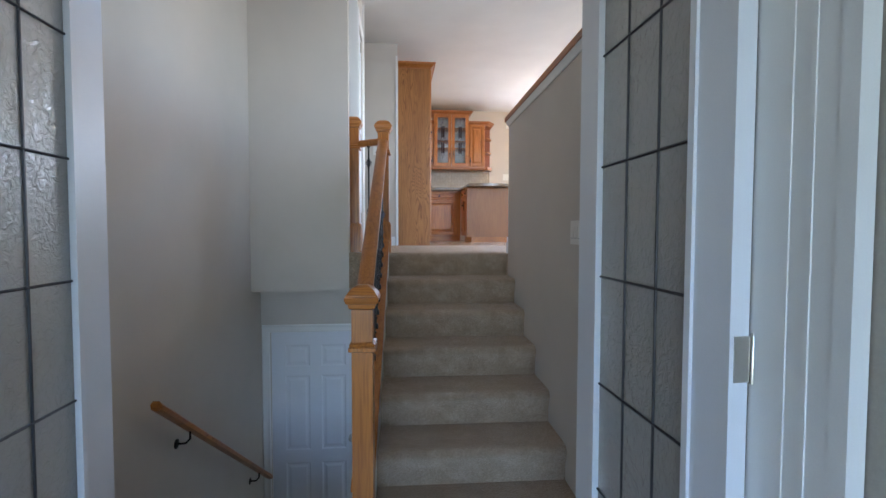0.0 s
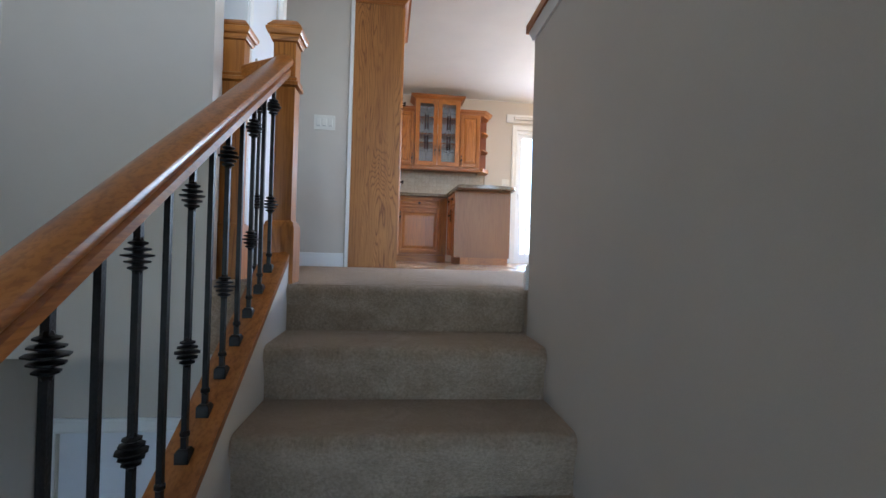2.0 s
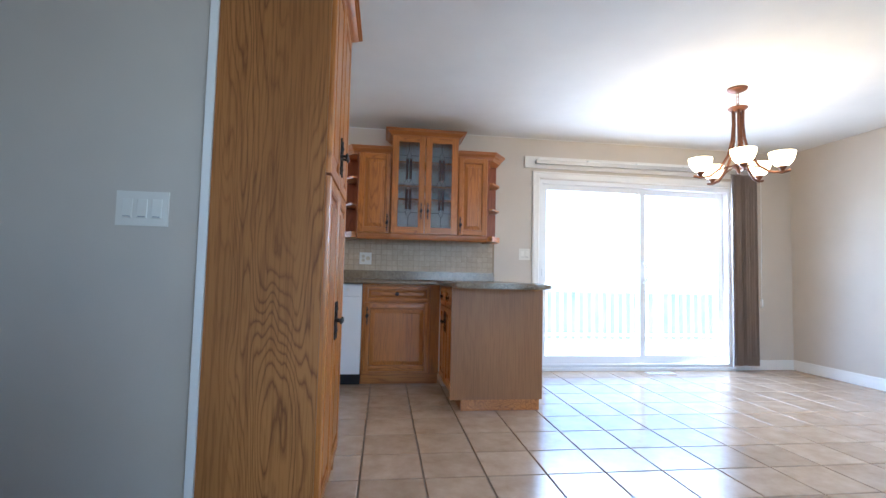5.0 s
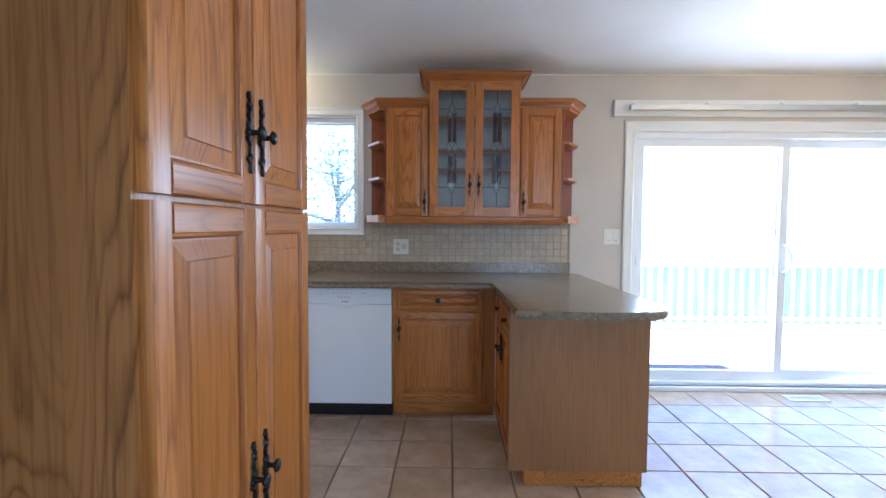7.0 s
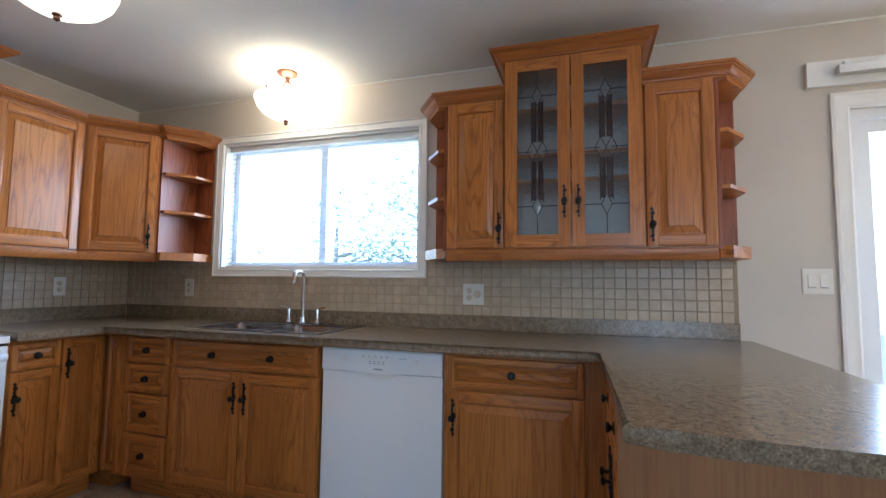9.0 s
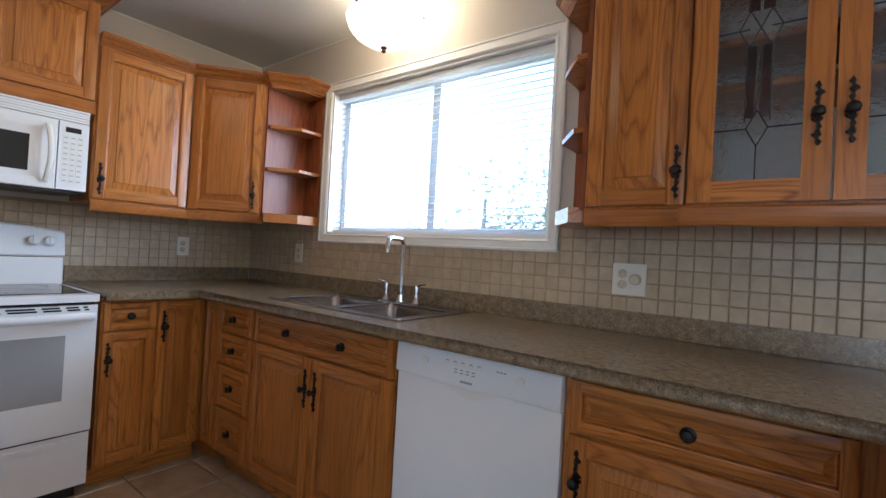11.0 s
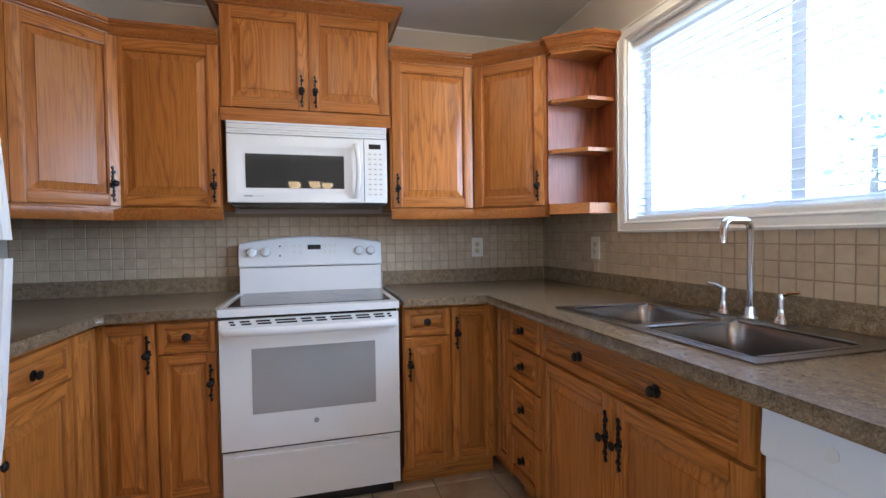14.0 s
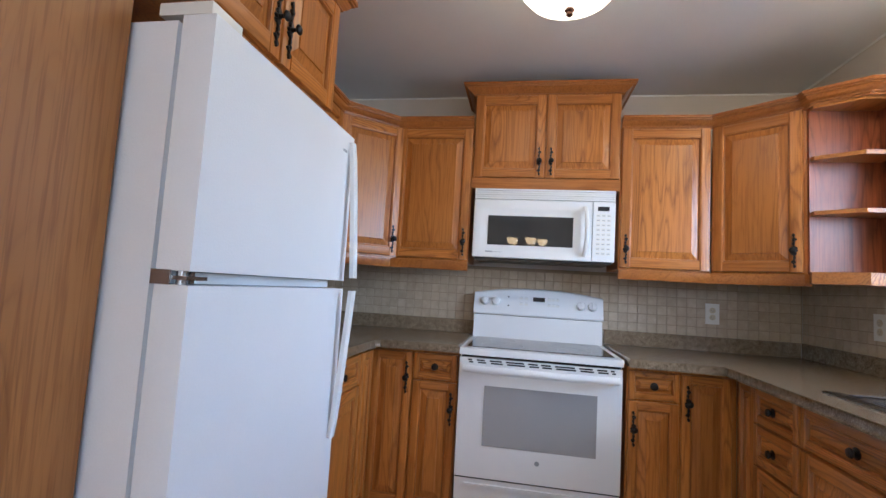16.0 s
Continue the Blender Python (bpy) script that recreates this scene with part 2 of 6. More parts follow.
def pane_material():
    """Thin clear glass: mostly see-through with a faint mirror."""
    m = bpy.data.materials.new("clear_pane")
    m.use_nodes = True
    n, l = m.node_tree.nodes, m.node_tree.links
    n.clear()
    out = n.new("ShaderNodeOutputMaterial")
    tr = n.new("ShaderNodeBsdfTransparent")
    gl = n.new("ShaderNodeBsdfGlossy")
    gl.inputs["Roughness"].default_value = 0.02
    lw = n.new("ShaderNodeLayerWeight")
    lw.inputs["Blend"].default_value = 0.25
    fr = n.new("ShaderNodeMath")
    fr.operation = 'MULTIPLY'
    fr.inputs[1].default_value = 0.25
    l.new(lw.outputs["Facing"], fr.inputs[0])
    ms = n.new("ShaderNodeMixShader")
    l.new(fr.outputs[0], ms.inputs[0])
    l.new(tr.outputs[0], ms.inputs[1])
    l.new(gl.outputs[0], ms.inputs[2])
    l.new(ms.outputs[0], out.inputs["Surface"])
    return m


def glow_material(name, color, strength):
    m, n, l, b = material(name, 0.3)
    b.inputs["Base Color"].default_value = (0.85, 0.82, 0.76, 1)
    b.inputs["Emission Color"].default_value = (*color, 1)
    b.inputs["Emission Strength"].default_value = strength
    return m


def leaf_material():
    """Thin leaves that let daylight through."""
    m, n, l, b = material("leaves", 0.5)
    c = ramp(n, l, noise_tex(n, l, coords(n, l, (1, 1, 1)), 3.0, 2), [(0.3, (0.08, 0.12, 0.06)), (0.7, (0.12, 0.17, 0.09))])
    l.new(c, b.inputs["Base Color"])
    tl = n.new("ShaderNodeBsdfTranslucent")
    tl.inputs["Color"].default_value = (0.34, 0.40, 0.36, 1)
    ms = n.new("ShaderNodeMixShader")
    ms.inputs[0].default_value = 0.55
    l.new(b.outputs[0], ms.inputs[1])
    l.new(tl.outputs[0], ms.inputs[2])
    l.new(ms.outputs[0], n["Material Output"].inputs["Surface"])
    return m


def slat_material():
    """Thin white blind slats that daylight shines through."""
    m, n, l, b = material("white_blind_slat", 0.45)
    c = ramp(n, l, noise_tex(n, l, coords(n, l, (1, 1, 1)), 6.0, 2), [(0.3, (0.66, 0.69, 0.72)), (0.7, (0.72, 0.75, 0.77))])
    l.new(c, b.inputs["Base Color"])
    tl = n.new("ShaderNodeBsdfTranslucent")
    tl.inputs["Color"].default_value = (0.72, 0.77, 0.80, 1)
    ms = n.new("ShaderNodeMixShader")
    ms.inputs[0].default_value = 0.3
    l.new(b.outputs[0], ms.inputs[1])
    l.new(tl.outputs[0], ms.inputs[2])
    l.new(ms.outputs[0], n["Material Output"].inputs["Surface"])
    return m


SLAT = slat_material()
LEAF = leaf_material()
CARPET = carpet_material()
FLOORTILE = tile_material("glazed_floor_tile", (0.40, 0.285, 0.18), (0.56, 0.43, 0.30), 0.22)
WALLTILE = tile_material("beige_wall_tile", (0.43, 0.335, 0.222), (0.54, 0.437, 0.305), 0.35, 20.0, 0.12)
LAMINATE = laminate_material()
PANE = pane_material()
FROST = glass_material("hammered_frosted_glass", (0.74, 0.72, 0.68), 0.12, 0.9, 42.0, 0.6)
LEADED = glass_material("textured_cabinet_glass", (0.93, 0.96, 0.97), 0.06, 0.7, 55.0)
BEVELGLASS = glass_material("bevelled_clear_glass", (0.97, 0.98, 0.98), 0.02)
PLUM = glass_material("plum_cabinet_glass", (0.30, 0.14, 0.13), 0.1, 0.5, 60.0)
BOWL = glow_material("lit_alabaster_glass", (1.0, 0.80, 0.50), 0.45)
SHADEGLOW = glow_material("lit_opal_glass", (1.0, 0.63, 0.28), 2.2)

# ---- mesh helpers ----


def box(bm, x0, x1, y0, y1, z0, z1, mat=0):
    v = [bm.verts.new((x, y, z)) for z in (z0, z1) for y in (y0, y1) for x in (x0, x1)]
    made = []
    for f in ((0, 2, 3, 1), (4, 5, 7, 6), (0, 1, 5, 4), (2, 6, 7, 3), (0, 4, 6, 2), (1, 3, 7, 5)):
        face = bm.faces.new([v[i] for i in f])
        face.material_index = mat
        made.append(face)
    return made


def round_edges(bm, width, segments=2, angle=30):
    sharp = [e for e in bm.edges if len(e.link_faces) == 2 and e.calc_face_angle(0) > radians(angle)]
    bmesh.ops.bevel(bm, geom=sharp, offset=width, segments=segments, profile=0.5, affect='EDGES', clamp_overlap=True)


def prism(bm, outline, z0, z1, mat=0):
    """A flat outline (x, y), counter-clockwise, drawn up from z0 to z1."""
    lo = [bm.verts.new((x, y, z0)) for x, y in outline]
    hi = [bm.verts.new((x, y, z1)) for x, y in outline]
    k = len(outline)
    faces = [bm.faces.new(lo[::-1]), bm.faces.new(hi)]
    for i in range(k):
        faces.append(bm.faces.new((lo[i], lo[(i + 1) % k], hi[(i + 1) % k], hi[i])))
    for f in faces:
        f.material_index = mat
    return faces


def loft(bm, rings, close=True, caps=True, mat=0):
    """Skin a row of rings, each a list of points."""
    rows = [[bm.verts.new(p) for p in ring] for ring in rings]
    k = len(rows[0])
    for a, b in zip(rows, rows[1:]):
        for i in range(k if close else k - 1):
            f = bm.faces.new((a[i], a[(i + 1) % k], b[(i + 1) % k], b[i]))
            f.material_index = mat
    if caps:
        bm.faces.new(rows[0][::-1]).material_index = mat
        bm.faces.new(rows[-1]).material_index = mat
    return rows


def lathe(bm, profile, center=(0, 0, 0), sides=24, axis='z', mat=0, caps=True):
    """Turn a profile of (radius, height) about an axis."""
    rings = []
    for r, h in profile:
        ring = []
        for i in range(sides):
            a = 2 * math.pi * i / sides
            c, s = r * math.cos(a), r * math.sin(a)
            p = (c, s, h) if axis == 'z' else ((c, -h, s) if axis == 'y' else (h, c, s))
            ring.append(tuple(p[j] + center[j] for j in range(3)))
        rings.append(ring)
    loft(bm, rings, mat=mat, caps=caps)


def tube(bm, points, radius, sides=10, mat=0):
    """A round bar through a row of points."""
    pts = [Vector(p) for p in points]
    rings = []
    up = None
    for i, p in enumerate(pts):
        d = (pts[min(i + 1, len(pts) - 1)] - pts[max(i - 1, 0)]).normalized()
        if up is None:
            up = Vector((0, 0, 1)) if abs(d.z) < 0.9 else Vector((1, 0, 0))
        side = d.cross(up).normalized()
        up = side.cross(d).normalized()
        r = radius[i] if isinstance(radius, (list, tuple)) else radius
        rings.append([p + (side * math.cos(2 * math.pi * k / sides) + up * math.sin(2 * math.pi * k / sides)) * r for k in range(sides)])
    loft(bm, rings, mat=mat)


def moulding(bm, path, profile, closed=False, mat=0):
    """Sweep a profile of (out, up) along a level path of (x, y); out is to the path's right."""
    pts = [Vector((x, y)) for x, y in path]
    rings = []
    k = len(pts)
    for i, p in enumerate(pts):
        a = (p - pts[i - 1]).normalized() if (i or closed) else None
        b = (pts[(i + 1) % k] - p).normalized() if (i < k - 1 or closed) else None
        na = Vector((a.y, -a.x)) if a is not None else None
        nb = Vector((b.y, -b.x)) if b is not None else None
        if na is None:
            nrm = nb
        elif nb is None:
            nrm = na
        else:
            nrm = (na + nb).normalized()
            nrm = nrm / max(0.3, nrm.dot(na))
        rings.append([(p.x + nrm.x * o, p.y + nrm.y * o, z) for o, z in profile])
    if closed:
        rings.append(rings[0])
    loft(bm, rings, caps=not closed, mat=mat)


def mesh_of(name, bm, mats):
    bmesh.ops.recalc_face_normals(bm, faces=bm.faces)
    me = bpy.data.meshes.new(name)
    bm.to_mesh(me)
    bm.free()
    for m in (mats if isinstance(mats, (list, tuple)) else [mats]):
        me.materials.append(m)
    return me


def shade(me, angle=35):
    for p in me.polygons:
        p.use_smooth = True
    me.set_sharp_from_angle(angle=radians(angle))


def part(name, bm, mats, parent, label="", loc=(0, 0, 0), smooth=True):
    me = mesh_of(name, bm, mats)
    if smooth:
        shade(me)
    ob = new(name, me)
    ob.parent = parent
    ob.location = loc
    return tagged(ob, label)


def share(name, me, parent, loc=(0, 0, 0)):
    ob = new(name, me)
    ob.parent = parent
    ob.location = loc
    return ob


def thing(name, m, label, category, group="", kind=""):
    ob = new(name)
    ob.matrix_world = m
    ob.empty_display_size = 0.05
    return tagged(ob, label, category, group, kind)


def solid(name, bm, mats, label, category, group="", kind="", smooth=True):
    me = mesh_of(name, bm, mats)
    if smooth:
        shade(me)
    return tagged(new(name, me), label, category, group, kind)


def structure(name, bm, mats, label, category):
    return solid(name, bm, mats, label, category, kind="structure", smooth=False)


# ---- plan ----
YN, XW, XE, CEIL_Z = 9.235, -1.20, 6.22, 2.45
YS = 6.33                 # kitchen face of the wall behind the fridge
RISE, RUN, STEPS = 0.189, 0.299, 7
FOYER = -RISE * STEPS
Y_TOP = 4.34              # top nosing
XL, XR = 0.93, 1.92       # stair sides
X_LEFT = -0.19            # left wall of the stairwell
Y_DOOR = 1.40             # inner face of the entry wall
LOW = FOYER - 7 * RISE
Y_LOW = 4.69


SKEW = Matrix.Translation((XR, Y_TOP, 0)) @ pose(0, 0, 0, 0, 0, -1.43) @ Matrix.Translation((-XR, -Y_TOP, 0))   # the flight stands a little off square


def skewed(ob):
    ob.matrix_world = SKEW @ ob.matrix_world
    return ob


def wall_strip(bm, axis, lo, hi, a0, a1, z0, z1, holes=()):
    """A wall between lo and hi across, a0 to a1 along (axis 'x' or 'y'), with holes (a0, a1, z0, z1) in order."""
    def put(p, q, r, s):
        if q - p > 1e-4 and s - r > 1e-4:
            if axis == 'x':
                box(bm, p, q, lo, hi, r, s)
            else:
                box(bm, lo, hi, p, q, r, s)
    at = a0
    for h0, h1, hz0, hz1 in holes:
        put(at, h0, z0, z1)
        put(h0, h1, z0, hz0)
        put(h0, h1, hz1, z1)
        at = h1
    put(at, a1, z0, z1)


WIN = (-0.370, 1.090, 1.260, 2.130)
SLIDE = (3.235, 5.48, 0.03, 2.02)
bm = bmesh.new()
wall_strip(bm, 'x', YN, YN + 0.18, XW - 0.15, XE + 0.15, -0.3, CEIL_Z, [WIN, SLIDE])
wall_north = structure("wall_north", bm, WALL, "beige painted kitchen wall with window and patio door", "wall")
bm = bmesh.new()
wall_strip(bm, 'y', XW - 0.15, XW, YS - 0.08, YN, -0.3, CEIL_Z)
wall_west = structure("wall_west", bm, WALL, "beige painted wall behind the range", "wall")
# its opening is unseen, added only to let the fill light in
bm = bmesh.new()
wall_strip(bm, 'y', XE, XE + 0.15, 1.1, YN, FOYER, CEIL_Z, [(3.75, 5.75, 0.65, 2.15)])
structure("wall_east", bm, WALL, "beige painted dining room wall", "wall")
bm = bmesh.new()
wall_strip(bm, 'x', 6.25, YS, -2.4, 1.008, 0, CEIL_Z)
structure("wall_hall_north", bm, WALL, "beige painted hall wall with switches", "wall")
bm = bmesh.new()
wall_strip(bm, 'y', -2.55, -2.4, 4.4, 6.33, 0, CEIL_Z)
structure("wall_hall_end", bm, WALL, "beige painted wall closing the hall", "wall")
# hall south wall and the closet wall that turns towards the stairs
bm = bmesh.new()
box(bm, -2.4, 0.56, 5.25, 5.35, 0, CEIL_Z)
box(bm, 0.56, 0.655, 4.66, 4.72, 0, CEIL_Z)
box(bm, 0.56, 0.655, 5.22, 5.35, 0, CEIL_Z)
box(bm, 0.56, 0.655, 4.72, 5.22, 2.05, CEIL_Z)
structure("wall_closet", bm, WALL, "beige painted wall round the hall closet", "wall")
# bulkhead over the lower flight
bm = bmesh.new()
box(bm, X_LEFT, 0.60, 4.43, 4.53, -0.32, CEIL_Z)
box(bm, X_LEFT, 0.83, 4.53, Y_LOW, -0.32, -0.30)
structure("wall_bulkhead", bm, WALL, "beige painted bulkhead over the lower stairs", "wall")
bm = bmesh.new()
wall_strip(bm, 'y', X_LEFT - 0.15, X_LEFT, Y_DOOR, 5.25, LOW, CEIL_Z)
structure("wall_stairwell", bm, WALL, "beige painted stairwell wall", "wall")
bm = bmesh.new()
wall_strip(bm, 'x', Y_LOW, Y_LOW + 0.12, X_LEFT, 0.86, LOW, -0.32, [(-0.11, 0.66, LOW, -0.71)])
structure("wall_lower", bm, WALL, "beige painted wall round the lower door", "wall")
# entry wall with the double door opening
DOOR_L, DOOR_R, DOOR_TOP = -0.06, 1.76, 1.12
bm = bmesh.new()
wall_strip(bm, 'x', Y_DOOR - 0.16, Y_DOOR, X_LEFT - 0.15, XE, FOYER - 0.1, CEIL_Z, [(DOOR_L, DOOR_R, FOYER - 0.1, DOOR_TOP), (2.6, 5.2, 0.55, 2.1)])
wall_strip(bm, 'x', Y_DOOR - 0.16, Y_DOOR, -2.6, X_LEFT - 0.15, FOYER - 0.1, CEIL_Z)
structure("wall_entry", bm, [WALL], "painted entry wall with a wide double doorway", "wall")
# half wall on the right of the stairs
bm = bmesh.new()
box(bm, XR, XR + 0.12, Y_DOOR - 0.05, 4.31, FOYER - 0.1, 1.045)
skewed(structure("wall_stair_guard", bm, WALL, "beige painted half wall beside the stairs", "wall"))
bm = bmesh.new()
box(bm, XR - 0.03, XR + 0.15, Y_DOOR, 4.345, 1.085, 1.12)
round_edges(bm, 0.012, 3)
skewed(solid("wall_cap", bm, OAK_D, "honey oak cap along the half wall", "wall cap", kind="structure"))
bm = bmesh.new()
moulding(bm, [(XR, Y_DOOR), (XR, 4.31), (XR + 0.12, 4.31)], [(0, 1.045), (-0.008, 1.045), (-0.012, 1.06), (-0.022, 1.085), (0, 1.085)])
skewed(solid("trim_cap", bm, TRIM, "white moulding under the half wall cap", "moulding", kind="structure"))
# ceilings and slabs
bm = bmesh.new()
box(bm, -2.55, XE + 0.15, Y_DOOR - 0.16, YN + 0.18, CEIL_Z, CEIL_Z + 0.2)
structure("ceiling", bm, CEIL, "white painted ceiling", "ceiling")
bm = bmesh.new()
box(bm, XW - 0.15, XE, 6.22, YN, -0.3, -0.012)
floor = structure("floor", bm, GROUT, "beige ceramic tile floor with brown grout", "floor")
bm = bmesh.new()
box(bm, -2.4, 0.60, 5.35, 6.25, -0.3, 0)
box(bm, 0.60, XE, 4.46, 6.22, -0.3, 0)
box(bm, 0.60, XL, 4.43, 4.46, -0.3, 0)
box(bm, XL, XR, 4.38, 4.46, -0.3, -0.0015)
box(bm, XR, XE, 4.31, 4.46, -0.3, 0)
box(bm, XR + 0.12, XE, Y_DOOR, 4.31, -0.3, 0)
box(bm, 0.55, 0.60, 4.53, 5.35, -0.3, 0)
structure("floor_carpet", bm, CARPET, "beige cut-pile carpet on the upper floor", "carpet")
bm = bmesh.new()
box(bm, X_LEFT, XR, Y_DOOR - 0.16, 2.56, FOYER - 0.2, FOYER)
structure("floor_foyer", bm, FLOORTILE, "beige tiled entry floor", "floor")
bm = bmesh.new()
box(bm, X_LEFT, 0.86, 2.56, Y_LOW + 0.5, LOW - 0.2, LOW)
structure("floor_lower", bm, CARPET, "beige carpet at the foot of the lower stairs", "carpet")


# ---- carpeted stairs ----
def step_mesh(x0, x1, nose):
    """One carpeted tread with a rounded nosing over its riser; the nosing is at y = 0, z = 0."""
    bm = bmesh.new()
    prof = [(0.026, -RISE - 0.01), (0.024, -0.12), (0.016, -0.085)]
    prof += [(0.036 - 0.036 * math.cos(radians(15 * i - 30)), -0.036 + 0.036 * math.sin(radians(15 * i - 30))) for i in range(9)]
    prof += [(nose + 0.03, 0.0), (nose + 0.03, -RISE - 0.01)]
    loft(bm, [[(x, y, z) for y, z in prof] for x in (x0, x1)])
    return mesh_of("step", bm, CARPET)


stairs = thing("stairs", SKEW, "beige carpeted stairs up to the kitchen", "stairs", kind="structure")
me = step_mesh(XL, XR, RUN)
shade(me, 40)
for k in range(1, STEPS):
    share("step", me, stairs, (0, Y_TOP - k * RUN, -k * RISE))
me = step_mesh(XL, XR, 0.06)
shade(me, 40)
share("step", me, stairs, (0, Y_TOP, 0))
lower_stairs = thing("lower_stairs", pose(0, 0, 0), "beige carpeted stairs down to a white door", "stairs", kind="structure")
me2 = step_mesh(X_LEFT, 0.83, 0.26)
shade(me2, 40)
for k in range(7):
    ob = share("step", me2, lower_stairs)
    ob.matrix_basis = pose(X_LEFT + 0.83, 2.60 + k * 0.26, FOYER - k * RISE, 0, 0, 180)
bm = bmesh.new()
SLOPE = RISE / RUN


def shoe_z(y):
    return 0.115 + SLOPE * (y - 4.34)


loft(bm, [[(0.84, 2.52, LOW), (XL, 2.52, LOW), (XL, 4.43, LOW), (0.84, 4.43, LOW)],
          [(0.84, 2.52, shoe_z(2.52) - 0.03), (XL, 2.52, shoe_z(2.52) - 0.03), (XL, 4.43, shoe_z(4.43) - 0.03), (0.84, 4.43, shoe_z(4.43) - 0.03)]])
skewed(structure("wall_stringer", bm, TRIM, "white painted stringer wall between the two flights", "stair stringer"))

# ---- oak and iron railing ----


def newel(parent, x, y, z0, z1, plinth=0.25):
    bm = bmesh.new()
    def square(half, z):
        return [(x - half, y - half, z), (x + half, y - half, z), (x + half, y + half, z), (x - half, y + half, z)]
    s = 0.045
    prof = [(0.062, z0), (0.062, z0 + plinth - 0.03), (0.055, z0 + plinth - 0.008), (0.046, z0 + plinth), (s, z0 + plinth + 0.012),
            (s, z1 - 0.287), (0.058, z1 - 0.281), (0.058, z1 - 0.266), (0.050, z1 - 0.262), (0.055, z1 - 0.252), (s, z1 - 0.243), (s, z1 - 0.102)]
    loft(bm, [square(h, z) for h, z in prof])
    round_edges(bm, 0.003, 2, 60)
    post = part("newel_post", bm, OAK_V, parent)
    bm = bmesh.new()
    prof = [(0.046, z1 - 0.101), (0.053, z1 - 0.098), (0.058, z1 - 0.084), (0.058, z1 - 0.078), (0.066, z1 - 0.074), (0.072, z1 - 0.060), (0.073, z1 - 0.050), (0.067, z1 - 0.045), (0.067, z1 - 0.040), (0.047, z1 - 0.014), (0.022, z1)]
    loft(bm, [square(h, z) for h, z in prof])
    part("cap", bm, OAK_H, post)
    return post


railing = thing("stair_railing", SKEW, "honey oak railing with black iron balusters beside the stairs", "railing")
RX = 0.882
newel(railing, RX + 0.012, 2.55, FOYER, -0.05)
newel(railing, RX + 0.002, 4.43, -0.10, 1.10, 0.36)
newel(railing, 0.62, 4.60, -0.04, 1.168, 0.29)


def rail_z(y):
    return 0.80 + SLOPE * (y - 4.29)


def rail_section(y, z):
    half = [(0.0, 0.0), (0.030, 0.0), (0.032, 0.024), (0.025, 0.032), (0.038, 0.046), (0.041, 0.058), (0.039, 0.070), (0.028, 0.082), (0.012, 0.087)]
    pts = half + [(-x, u) for x, u in half[:0:-1]]
    return [(RX + x, y, z + u) for x, u in pts]


bm = bmesh.new()
loft(bm, [rail_section(y, rail_z(y)) for y in (2.59, 3.3, 3.9, 4.375)])
part("handrail", bm, OAK_D, railing)
bm = bmesh.new()
loft(bm, [[(0.828, y, shoe_z(y) - 0.032), (XL + 0.004, y, shoe_z(y) - 0.032), (XL + 0.004, y, shoe_z(y) - 0.006), (XL - 0.004, y, shoe_z(y)), (0.836, y, shoe_z(y)), (0.828, y, shoe_z(y) - 0.006)] for y in (2.612, 3.5, 4.358)])
part("shoe_rail", bm, OAK_D, railing)
bm = bmesh.new()
loft(bm, [[(x, 4.44 + (0.85 - x) * 0.68 + dy, 0.90 + dz) for dy, dz in ((-0.022, 0), (0.022, 0), (0.030, 0.02), (0.030, 0.045), (0.018, 0.055), (-0.018, 0.055), (-0.030, 0.045), (-0.030, 0.02))] for x in (0.66, 0.855)])
part("short_rail", bm, OAK_H, railing)


def baluster(parent, x, y, z0, z1, collars):
    bm = bmesh.new()
    r = 0.0075
    box(bm, x - 0.0065, x + 0.0065, y - 0.0065, y + 0.0065, z0, z1)
    loft(bm, [[(x + sx * h, y + sy * h, z) for sx, sy in ((-1, -1), (1, -1), (1, 1), (-1, 1))] for h, z in ((0.016, z0 - 0.010), (0.016, z0 + 0.016), (0.011, z0 + 0.024))])
    lathe(bm, [(0.008, z0 + 0.050), (0.012, z0 + 0.054), (0.012, z0 + 0.062), (0.008, z0 + 0.066)], (x, y, 0), 8)
    box(bm, x - 0.013, x + 0.013, y - 0.013, y + 0.013, z1 - 0.016, z1 + 0.012)
    for f in collars:
        c = z1 - f * (z1 - z0)
        prof = [(r, c - 0.036)]
        for j in range(-2, 3):
            w = 0.030 - 0.006 * abs(j)
            prof += [(0.010, c + j * 0.012 - 0.005), (w, c + j * 0.012 - 0.001), (w, c + j * 0.012 + 0.002), (0.010, c + j * 0.012 + 0.005)]
        prof.append((r, c + 0.036))
        lathe(bm, prof, (x, y, 0), 8)
    return part("baluster", bm, IRON, parent)


for k in range(15):
    y = 4.252 - 0.1108 * k
    baluster(railing, RX, y, shoe_z(y), rail_z(y) + 0.004, (0.13, 0.65) if k % 2 == 0 else ())
baluster(railing, 0.755, 4.505, 0.0, 0.905, (0.16, 0.62))


